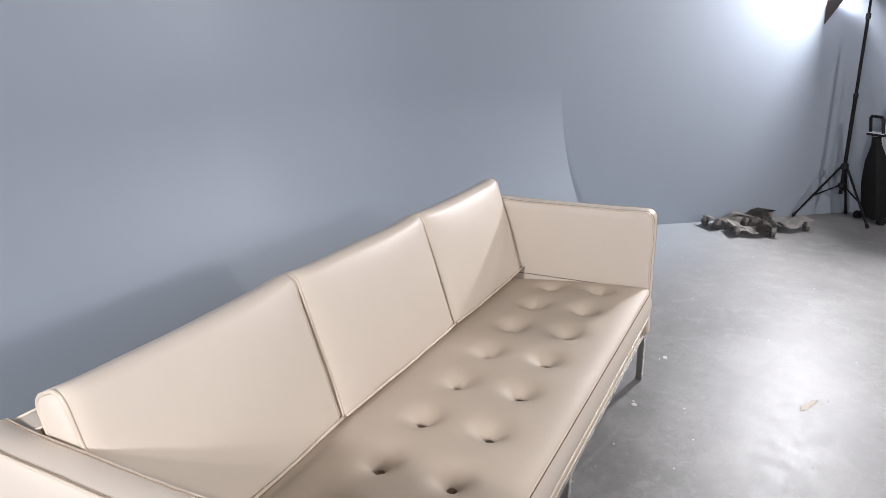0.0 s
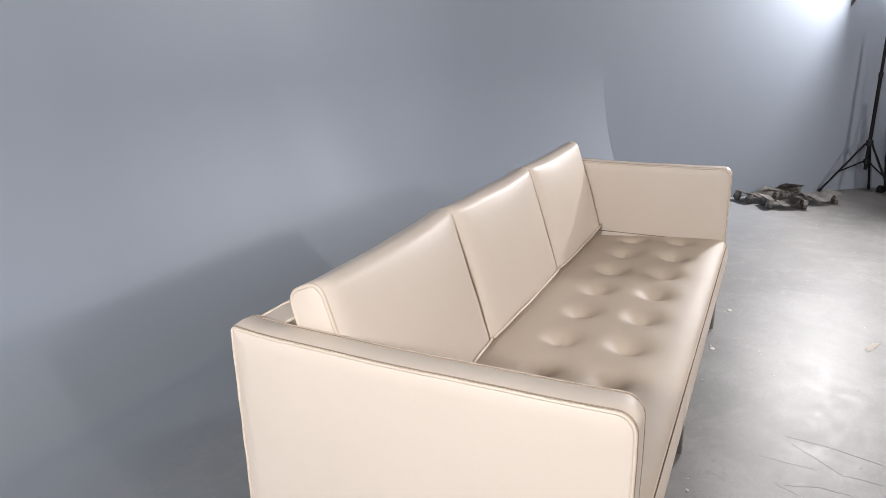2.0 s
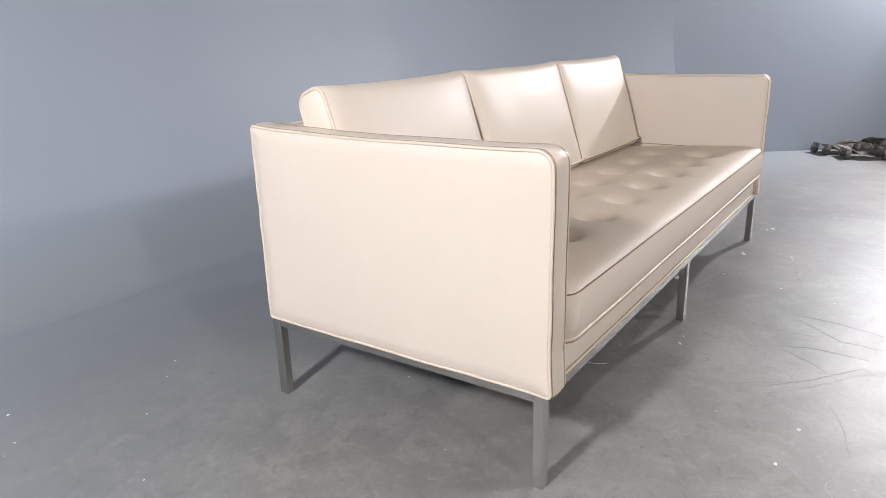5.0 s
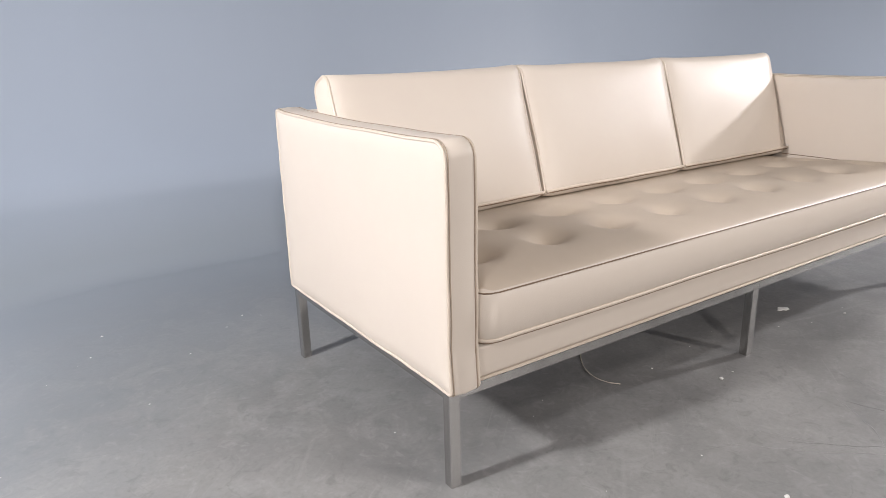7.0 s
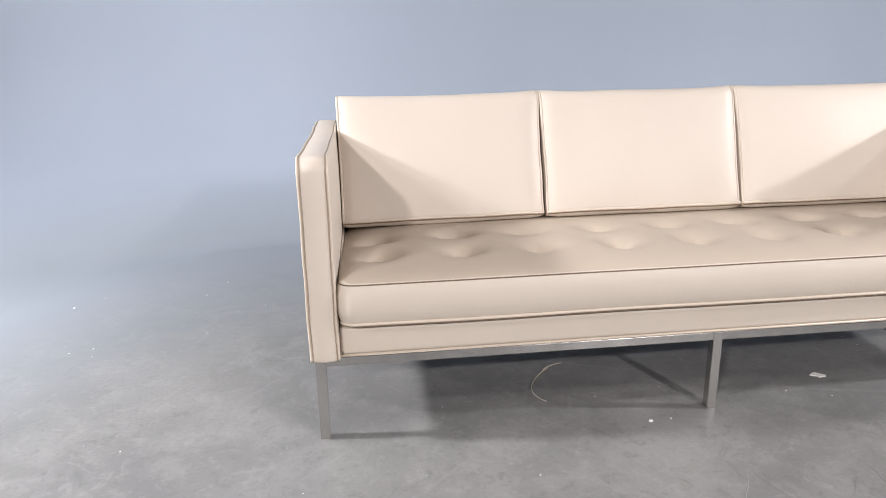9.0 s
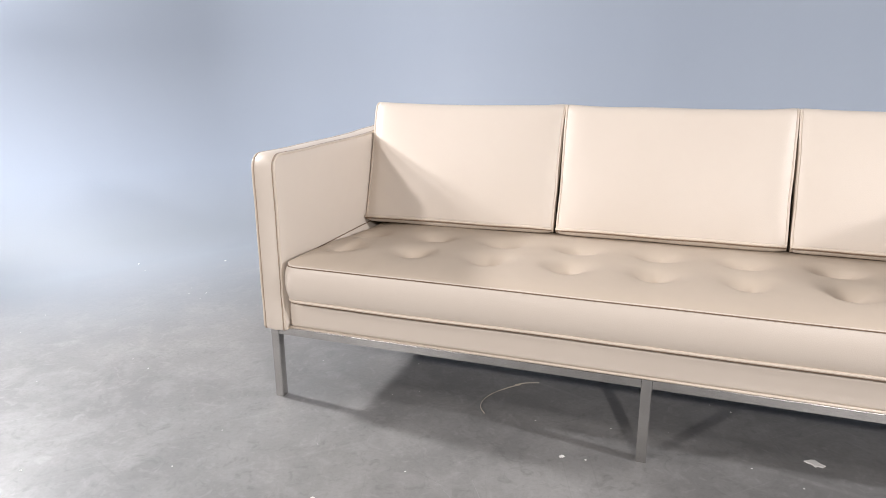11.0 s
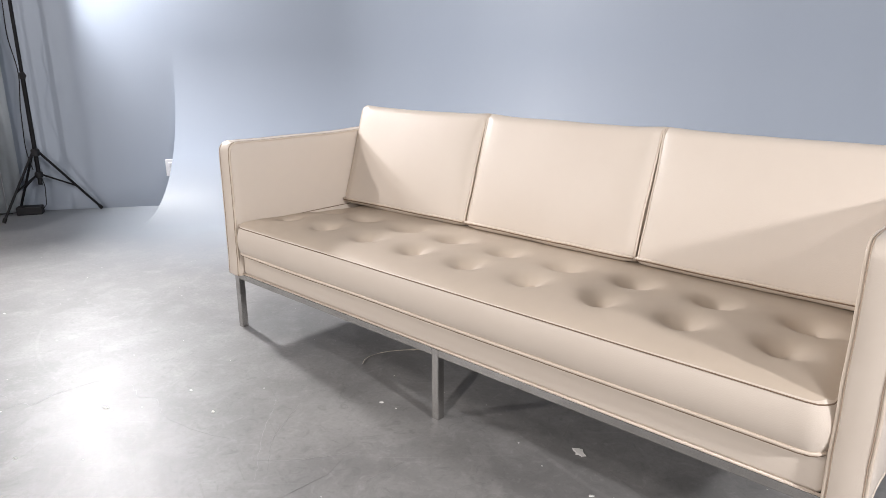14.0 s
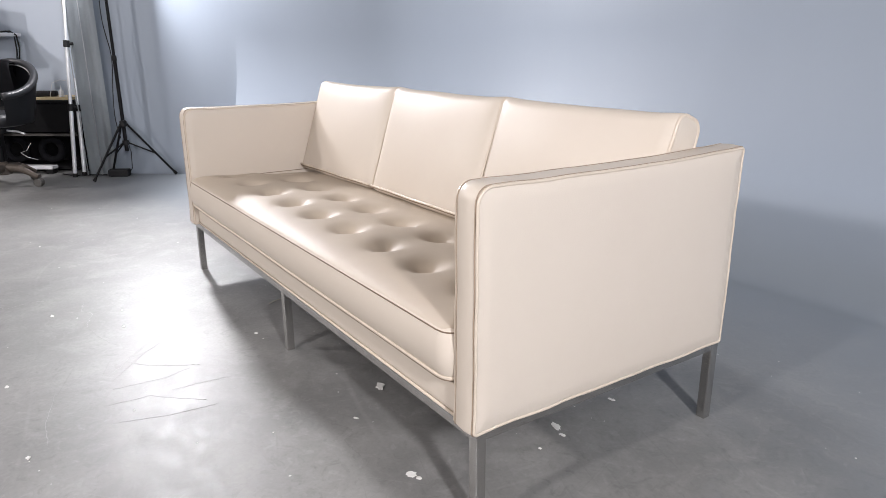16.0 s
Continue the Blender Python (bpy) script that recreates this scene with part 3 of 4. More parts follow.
    for x in legs:
        for y in (0.0, 0.762):
            part("leg", box(x - L, x + L, y - L, y + L, 0, Z0 - 0.001, 0.0015), STEEL, root, "square satin steel leg")
    for y in (0.0, 0.762):
        for xa, xb in zip(legs, legs[1:]):
            part("rail", box(xa + L + 0.0003, xb - L - 0.0003, y - L + 0.0005, y + L - 0.0005, 0.2005, Z0 - 0.001, 0.0012), STEEL, root, "satin steel base rail")
    for x in (legs[0], legs[-1]):
        part("rail", box(x - L + 0.0005, x + L - 0.0005, L + 0.0003, 0.762 - L - 0.0003, 0.2005, Z0 - 0.001, 0.0012), STEEL, root, "satin steel base rail")


sofa()

# ---- light stands ----


def light_stand(name, at, feet, label, joints=(0.92, 1.465), column_top=1.99):
    root = thing(name, label, "light stand", at)
    ax, ay = at[0], at[1]
    part("column", lathe([(0.0135, 0.20), (0.0135, joints[0])], 12), BLACK, root, smooth=40)
    part("column", lathe([(0.0110, joints[0] - 0.05), (0.0110, joints[1])], 12), BLACK, root, smooth=40)
    part("column", lathe([(0.0095, joints[1] - 0.02), (0.0095, column_top)], 12), BLACK, root, smooth=40)
    for z in joints:
        col = part("collar", lathe([(0.0145, z - 0.02), (0.017, z - 0.016), (0.017, z + 0.016), (0.013, z + 0.02)], 12), PLASTIC, root, smooth=40)
        part("knob", tube([(0.018, 0, z), (0.034, 0, z), (0.040, 0, z)], 0.011, 8, radii=[0.005, 0.005, 0.012]), PLASTIC, col, smooth=40)
    part("hub", lathe([(0.020, 0.385), (0.026, 0.39), (0.026, 0.425), (0.018, 0.432)], 12), PLASTIC, root, smooth=40)
    part("brace_hub", lathe([(0.018, 0.245), (0.024, 0.25), (0.024, 0.278), (0.018, 0.283)], 12), PLASTIC, root, smooth=40)
    for fx, fy in feet:
        foot = Vector((fx - ax, fy - ay, 0.006))
        d = Vector((foot.x, foot.y, 0)).normalized()
        top = d * 0.022 + Vector((0, 0, 0.405))
        leg = part("leg", tube([top, foot], 0.0082, 8), BLACK, root, smooth=40)
        part("rubber_foot", tube([foot.lerp(top, 0.06), foot], 0.012, 8), RUBBER, leg, smooth=40)
        mid = top.lerp(foot, 0.58)
        part("brace", tube([d * 0.02 + Vector((0, 0, 0.262)), mid], 0.006, 6), BLACK, root, smooth=40)
    return root


light_stand("light_stand", (5.24, -0.83, 0), ((5.21, -0.53), (5.03, -1.02), (5.47, -0.90)),
            "black folding light stand with a lamp beside the wall")
light_stand("light_stand", (-2.63, 0.16, 0), ((-2.525, 0.48), (-2.55, -0.105), (-2.80, 0.06)),
            "black folding light stand with cable near the curtain", (0.885, 1.465))

# ---- lamp heads ----


def lamp_head(eye, target, column, side, flap_tip, flap_near):
    """A round lamp set back in a dished reflector, with one flap and a yoke."""
    root = thing("studio_lamp", "glowing round studio lamp with a red-brown flap on the stand", "lamp", group="studio lamps")
    root.matrix_world = look(eye, target)
    part("housing", lathe([(0.03, 0.20), (0.06, 0.18), (0.065, 0.06), (0.115, 0.045), (0.165, -0.002), (0.168, -0.002), (0.168, -0.005), (0.163, -0.005), (0.125, 0.032)], 32), BLACK, root, smooth=40)
    bm = bmesh.new()
    rings = [[bm.verts.new((r * math.cos(k * math.tau / 32), r * math.sin(k * math.tau / 32), z)) for k in range(32)] for r, z in ((0.124, 0.030), (0.143, 0.013), (0.162, -0.0045))]
    for one, two in zip(rings, rings[1:]):
        for k in range(32):
            bm.faces.new((one[k], one[(k + 1) % 32], two[(k + 1) % 32], two[k]))
    bmesh.ops.solidify(bm, geom=bm.faces[:], thickness=-0.001)
    part("reflector", bm, WHITE, root, "white lining of the reflector", smooth=40)
    glow = bpy.data.materials.new("lamp_glow")
    glow.use_nodes = True
    glow.node_tree.nodes["Principled BSDF"].inputs["Emission Color"].default_value = (1, 1, 1, 1)
    glow.node_tree.nodes["Principled BSDF"].inputs["Emission Strength"].default_value = 6
    part("lamp_glass", lathe([(0.120, 0.012), (0.120, 0.016), (0.02, 0.018)], 24), glow, root, smooth=40)
    inv = root.matrix_world.inverted()
    tip = Vector(eye) + Vector(flap_tip)
    near = Vector(eye) + Vector(flap_near)
    bm = bmesh.new()
    bm.faces.new([bm.verts.new(inv @ p) for p in (tip, tip + Vector((0, 0, 0.55)), near + Vector((0, 0, -0.06)), near + Vector((0, 0, -0.43)))])
    bmesh.ops.solidify(bm, geom=bm.faces[:], thickness=0.003)
    flap = part("flap", bm, RUST, root, "red-brown metal flap")
    part("arm", tube([inv @ (tip + Vector((0, 0, 0.52))), inv @ (Vector(eye) + Vector((-0.06 * side, 0, 0.17)))], 0.005, 6), BLACK, flap, smooth=40)
    out, along = Vector((-0.417 * side, 0.909, 0)), Vector((0.909 * side, 0.417, 0))
    low = Vector(eye) + Vector((0, 0, -0.435))
    bm = bmesh.new()
    bm.faces.new([bm.verts.new(inv @ (low + out * a + along * b)) for a, b in ((0.105, 0.185), (0.085, -0.24), (-0.20, -0.24), (-0.20, 0.185))])
    bmesh.ops.solidify(bm, geom=bm.faces[:], thickness=0.003)
    tray = part("lower_flap", bm, WHITE, root, "white lower flap")
    for a in (0.06, -0.16):
        part("arm", tube([inv @ (low + out * a + along * -0.20), inv @ (Vector(eye) + along * -0.12 + out * (a * 0.4 - 0.05))], 0.004, 6), BLACK, tray, smooth=40)
    foot = inv @ Vector(column)
    part("yoke", tube([(0.075 * side, 0, 0.10), (0.10 * side, 0, 0.10), foot.lerp(Vector((0.10 * side, 0, 0.10)), 0.4), foot], 0.009, 8), BLACK, root, smooth=40)
    return root


lamp_head(LAMP_R, AIM_R, (5.24, -0.83, 1.97), 1, (0.105, 0.176, -0.61), (0.040, 0.066, 0))
lamp_head(LAMP_L, AIM_L, (-2.63, 0.16, 1.97), -1, (0.000, 0.150, -0.61), (-0.204, -0.122, 0))

# ---- by the east wall ----


def wheel_dolly():
    """A sagging steel plate on four swivel castors."""
    root = thing("wheel_dolly", "worn grey steel car wheel dolly with castors on the floor", "dolly", group="dollies by the wall")
    bm = bmesh.new()
    w, d, nx, ny = 0.31, 0.20, 24, 6
    top = []
    for i in range(nx + 1):
        u = -1 + 2 * i / nx
        z = 0.074 - 0.044 * math.exp(-(u / 0.46) ** 4) + 0.010 * max(0.0, abs(u) - 0.75) / 0.25
        half = d / 2 * (1 - 0.34 * math.exp(-((abs(u) - 0.60) / 0.2) ** 2))
        top.append([bm.verts.new((u * w / 2, half * (-1 + 2 * j / ny), z + 0.003 * abs(-1 + 2 * j / ny))) for j in range(ny + 1)])
    for i in range(nx):
        for j in range(ny):
            bm.faces.new((top[i][j], top[i + 1][j], top[i + 1][j + 1], top[i][j + 1]))
    bmesh.ops.solidify(bm, geom=bm.faces[:], thickness=0.004)
    part("plate", bm, CASTIRON, root, smooth=40)
    for sx in (-1, 1):
        for sy in (-1, 1):
            x, y = sx * (w / 2 - 0.035), sy * (d / 2 - 0.035)
            fork = part("castor", box(x - 0.016, x + 0.016, y - 0.02, y + 0.02, 0.040, 0.074, 0.004), CASTIRON, root)
            part("wheel", tube([(x - 0.013, y + 0.012, 0.028), (x + 0.013, y + 0.012, 0.028)], 0.028, 14), TREAD, fork, smooth=40)
    return root


first = wheel_dolly()
first.matrix_world = pose(4.56, -0.28, 0, 0, 0, -70)
copy_thing(first, pose(4.79, -0.49, 0, 0, 0, -62))
copy_thing(first, pose(4.72, -0.09, 0, 0, 0, -48))
copy_thing(first, pose(4.90, -0.27, 0.0, 0, 0, -20))


def trolley_bag():
    root = thing("trolley_bag", "tall black fabric trolley bag with a handle by the wall", "bag")
    root.matrix_world = pose(5.31, -1.085, 0.006, -10, 0, 40)
    bm = bmesh.new()
    rings = []
    for z, w, d in ((0.03, 0.072, 0.06), (0.06, 0.080, 0.068), (0.30, 0.078, 0.064), (0.46, 0.062, 0.05), (0.58, 0.030, 0.028), (0.635, 0.026, 0.026)):
        rings.append([bm.verts.new((p.x, p.y, z)) for p in rounded([(-w, -d, 0.02), (w, -d, 0.02), (w, d, 0.02), (-w, d, 0.02)], 4)])
    n = len(rings[0])
    for a, b in zip(rings, rings[1:]):
        for k in range(n):
            bm.faces.new((a[k], a[(k + 1) % n], b[(k + 1) % n], b[k]))
    bm.faces.new(rings[0][::-1])
    bm.faces.new(rings[-1])
    part("body", bm, RUBBER, root, smooth=40)
    part("clamp", box(-0.075, 0.075, -0.02, 0.02, 0.646, 0.664, 0.005), PLASTIC, root)
    part("strip", box(-0.070, 0.070, -0.018, 0.018, 0.6645, 0.670, 0.002), WHITE, root, "pale plastic strip")
    part("button", lathe([(0.012, 0), (0.017, 0.004), (0.012, 0.008)], 12, at=(0, 0, 0.640)), ALU, root)
    part("handle", tube([(-0.055, 0, 0.66), (-0.055, 0, 0.77), (-0.045, 0, 0.785), (0.045, 0, 0.785), (0.055, 0, 0.77), (0.055, 0, 0.66)], 0.011, 8), PLASTIC, root, smooth=40)
    for sx in (-1, 1):
        part("wheel", tube([(sx * 0.09, 0.05, 0.03), (sx * 0.125, 0.05, 0.03)], 0.03, 14), RUBBER, root, smooth=40)


trolley_bag()


def reflector():
    root = thing("reflector_disc", "round silver cloth reflector with a thin rim leaning on the wall", "reflector")
    root.matrix_world = pose(5.76, -1.46, 0.505, 0, 0, 0) @ pose(0, 0, 0, 82, 0, -53)
    r = 0.50
    part("cloth", lathe([(r, -0.002), (r, 0.002), (0.02, 0.006)], 48), SILVER, root, smooth=30)
    part("rim", tube([(r * math.cos(k * math.tau / 48), r * math.sin(k * math.tau / 48), 0) for k in range(48)], 0.006, 6, True), WHITE, root, "pale bound rim", smooth=180)


reflector()

# ---- by the west wall ----


def outlet():
    root = thing("wall_outlet", "white double power outlet on the grey-blue wall", "outlet")
    root.matrix_world = Matrix.Translation((left_x(0.875) + 0.0016, 0.875 - 0.0012, 0.262)) @ pose(0, 0, 0, 0, 0, 53.13)
    part("plate", box(-0.036, 0.036, -0.006, 0.0, -0.058, 0.058, 0.002), WHITE, root)
    for z in (-0.022, 0.022):
        sock = part("socket", box(-0.017, 0.017, -0.009, -0.0055, z - 0.015, z + 0.015, 0.002), WHITE, root)
        for x in (-0.006, 0.006):
            part("slot", box(x - 0.0012, x + 0.0012, -0.0098, -0.0088, z - 0.003, z + 0.007), PLASTIC, sock)
        part("slot", box(-0.0025, 0.0025, -0.0098, -0.0088, z - 0.011, z - 0.006), PLASTIC, sock)


outlet()


def curtain():
    bm = bmesh.new()
    a, b = Vector((-2.905, -0.085)), Vector((-2.785, 0.095))
    d = (b - a).normalized()
    n = Vector((d.y, -d.x))
    cols = []
    for i in range(97):
        u = i / 96
        col = []
        for j in range(13):
            v = j / 12
            fold = 0.009 * math.sin(u * 8 + 0.5 * math.sin(u * 9)) + 0.0015 * math.sin(u * 23 + 1.0)
            p = a.lerp(b, u) + n * (fold * (1.05 - 0.25 * v))
            col.append(bm.verts.new((p.x, p.y, 0.004 + v * 3.1)))
        cols.append(col)
    for p, q in zip(cols, cols[1:]):
        for j in range(12):
            bm.faces.new((p[j], q[j], q[j + 1], p[j + 1]))
    bmesh.ops.solidify(bm, geom=bm.faces[:], thickness=0.004)
    root = thing("curtain", "grey cloth backdrop curtain hanging in narrow folds", "curtain")
    part("cloth", bm, CURTAIN, root, smooth=60)
    for u in (0.0, 0.52):
        p = a.lerp(b, u) + n * 0.028
        part("hem", tube([(p.x, p.y, 0.006), (p.x, p.y, 3.1)], 0.0035, 6), SILVER, root, "pale stitched hem", smooth=180)


curtain()


def pole_stand(at, top, joints, label):
    """A pole in sections, thinner upwards, with a clamp collar at each joint."""
    root = thing("pole", label, "pole", at, group="aluminium poles")
    t = Vector(top) - Vector(at)
    cuts = [0.012, *joints, 1.0]
    for k, (a, b) in enumerate(zip(cuts, cuts[1:])):
        part("tube", tube([t * a, t * b], 0.0150 - 0.0025 * k, 12), ALU, root, smooth=40)
    part("rubber_foot", tube([(0, 0, 0), (t.x * 0.02, t.y * 0.02, 0.03)], 0.0165, 10), RUBBER, root, smooth=40)
    for f in joints:
        c = part("collar", tube([t * f - t.normalized() * 0.025, t * f + t.normalized() * 0.025], 0.022, 10), PLASTIC, root, "black plastic collar", smooth=40)
        part("knob", tube([t * f, t * f + Vector((0.02, 0.040, 0.0))], 0.010, 8), PLASTIC, c, smooth=40)


pole_stand((-2.870, -0.195, 0), (-2.85, -0.025, 2.05), (0.258, 0.482), "bright aluminium pole with black collars leaning by the curtain")
pole_stand((-2.905, -0.125, 0), (-2.92, -0.085, 0.74), (0.70,), "slim aluminium pole with a black collar behind the curtain")


def adapter():
    root = thing("power_adapter", "black power adapter box with a cable on the floor", "adapter", (-2.715, 0.10, 0), 60)
    part("body", box(-0.075, 0.075, -0.035, 0.035, 0, 0.055, 0.006, 2), PLASTIC, root)
    pts = [(0.075, 0, 0.03), (0.10, 0.0, 0.06), (0.105, 0.01, 0.18), (0.09, 0.01, 0.26)]
    part("cable", tube(pts, 0.003, 6), PLASTIC, root, smooth=180)


adapter()
line = []
for k in range(60):
    z = 0.30 + k * 0.025
    line.append((-2.63 + 0.022 * math.cos(k * 0.16) - 0.012 * (1 + math.sin(k * 0.45)), 0.14 - 0.018 * math.sin(k * 0.21) - 0.012, z))
tagged(part("lamp_cable", tube(line, 0.0035, 6), PLASTIC, smooth=180), "thin black cable wound loosely down the light stand", "cable")
HANG = [(5.24, -0.86, 1.93), (5.27, -0.93, 1.72), (5.30, -0.985, 1.46), (5.335, -1.03, 1.25), (5.40, -1.10, 1.00), (5.47, -1.22, 0.55), (5.50, -1.28, 0.10)]
tagged(part("lamp_cable", tube(HANG, 0.0035, 6), PLASTIC, smooth=180), "thin black cable hanging from the lamp by the wall", "cable")
E_CABLE = [(-2.80, 0.02, 0.005), (-2.86, -0.06, 0.005), (-2.90, -0.15, 0.005), (-2.96, -0.22, 0.005), (-3.05, -0.26, 0.005)]
tagged(part("floor_cable", tube(E_CABLE, 0.004, 6), PLASTIC, smooth=180), "black cable lying on the floor under the curtain", "cable")

BAY_TURN = 53.13 + 180        # local x runs along the bay wall


def shelf_unit():
    root = thing("low_shelf", "low black shelf unit with a pale board on top", "shelf")
    root.matrix_world = Matrix.Translation((-3.06, -0.10, 0)) @ pose(0, 0, 0, 0, 0, BAY_TURN)
    w, d, h = 1.25, 0.38, 0.545
    part("side_panel", box(0, 0.02, -d, 0, 0, h, 0.002), BLACK, root)
    part("side_panel", box(w - 0.02, w, -d, 0, 0, h, 0.002), BLACK, root)
    part("top", box(0, w, -d, 0, h, h + 0.022, 0.002), BLACK, root)
    part("shelf", box(0.02, w - 0.02, -d, -0.02, 0.285, 0.305, 0.002), TREAD, root, "worn grey shelf board")
    part("shelf", box(0.02, w - 0.02, -d, -0.02, 0.02, 0.04, 0.002), BLACK, root)
    part("rear_panel", box(0.02, w - 0.02, -d, -d + 0.012, 0.04, h), BLACK, root)
    part("front_panel", box(0.02, w - 0.02, -0.016, -0.004, 0.32, h - 0.005), BLACK, root)
    m = root.matrix_world
    board = tagged(part("board", box(0.04, 0.50, -0.30, -0.01, 0, 0.02, 0.002), WOOD), "pale wooden board lying on the black shelf", "board")
    board.matrix_world = m @ pose(0, 0, h + 0.023)
    bottle = thing("bottle", "small white plastic squeeze bottle with a nozzle", "bottle")
    bottle.matrix_world = m @ pose(0.13, -0.06, h + 0.0435)
    part("body", lathe([(0.017, 0), (0.019, 0.004), (0.019, 0.045), (0.012, 0.055), (0.008, 0.058)], 14), WHITE, bottle, smooth=40)
    part("nozzle", lathe([(0.007, 0.058), (0.005, 0.075), (0.002, 0.088)], 10), WHITE, bottle, smooth=40)
    tool = thing("tape_tool", "small black hand tool lying on the board", "tool")
    tool.matrix_world = m @ pose(0.30, -0.10, h + 0.0435, 0, 0, 12)
    part("body", box(-0.10, 0.08, -0.03, 0.03, 0, 0.045, 0.012, 3), PLASTIC, tool, smooth=40)
    part("handle", tube([(0.07, 0, 0.03), (0.12, 0, 0.07), (0.11, 0, 0.10)], 0.012, 8), PLASTIC, tool, smooth=40)
    roll = thing("cloth_roll", "dark fabric roll stored in the black shelf", "roll")
    roll.matrix_world = m @ pose(0.36, -0.10, 0.041)
    for x in (0.0, 0.30):
        bm = bmesh.new()
        tube([(x + 0.085 * math.cos(k * math.tau / 20), -0.08, 0.115 + 0.085 * math.sin(k * math.tau / 20)) for k in range(20)], 0.028, 8, True, bm)
        part("coil", bm, MESHCLOTH, roll, smooth=180)
    wire = tagged(part("white_wire", tube([(0.02, -0.02, 0.14), (0.06, -0.05, 0.165), (0.12, -0.05, 0.175), (0.20, -0.07, 0.15), (0.24, -0.07, 0.022)], 0.0022, 6), WHITE, smooth=180), "thin white wire looped over the shelf end", "wire")
    wire.matrix_world = m @ pose(0, 0, h)


shelf_unit()


def desk():
    root = thing("desk", "white standing desk with a flat white steel foot", "desk")
    root.matrix_world = Matrix.Translation((-3.12, -0.42, 0)) @ pose(0, 0, 0, 0, 0, BAY_TURN)
    part("desktop", box(0.32, 1.50, -0.56, -0.04, 1.050, 1.076, 0.003), WHITE, root)
    part("edge_strip", box(0.32, 1.50, -0.038, -0.030, 1.049, 1.077, 0.002), PLASTIC, root, "black edge strip")
    for x in (-0.08, 0.86):
        foot = part("foot", box(x, x + 0.62, -0.138, -0.058, 0.036, 0.062, 0.004), WHITE, root)
        part("pad", box(x + 0.005, x + 0.065, -0.130, -0.066, 0, 0.0355, 0.004), RUBBER, foot)
        part("pad", box(x + 0.555, x + 0.615, -0.130, -0.066, 0, 0.0355, 0.004), RUBBER, foot)
        part("column", box(x + 0.40, x + 0.46, -0.128, -0.068, 0.0625, 1.049, 0.003), PLASTIC, root)
    mon = thing("monitor", "black flat monitor on the white desk", "monitor")
    mon.matrix_world = root.matrix_world @ pose(0.57, -0.42, 1.0765, 0, 0, -25)
    part("screen", box(-0.17, 0.17, -0.02, 0.02, 0.04, 0.24, 0.006), PLASTIC, mon)
    part("neck", box(-0.03, 0.03, 0.021, 0.05, 0.02, 0.20, 0.004), PLASTIC, mon)
    part("base", box(-0.11, 0.11, -0.06, 0.11, 0, 0.014, 0.004), PLASTIC, mon)
    for off in (0.0, 0.03):
        c = tagged(part("desk_cable", tube([(0.42 + off, -0.44, 1.082), (0.35 + off, -0.47, 1.090), (0.308 + off * 0.6, -0.48, 1.06), (0.300 + off * 0.8, -0.48, 0.95), (0.315 + off * 0.5, -0.47, 0.86)], 0.006, 6), PLASTIC, smooth=180), "black cable hanging over the desk's edge", "cable")
        c.matrix_world = root.matrix_world


desk()


def tub_rim(a):
    """Height of the tub's rim at the angle a from the middle of the back."""
    return 0.650 + 0.215 * (0.5 + 0.5 * math.cos(min(abs(a) * 1.35, math.pi))) ** 1.1


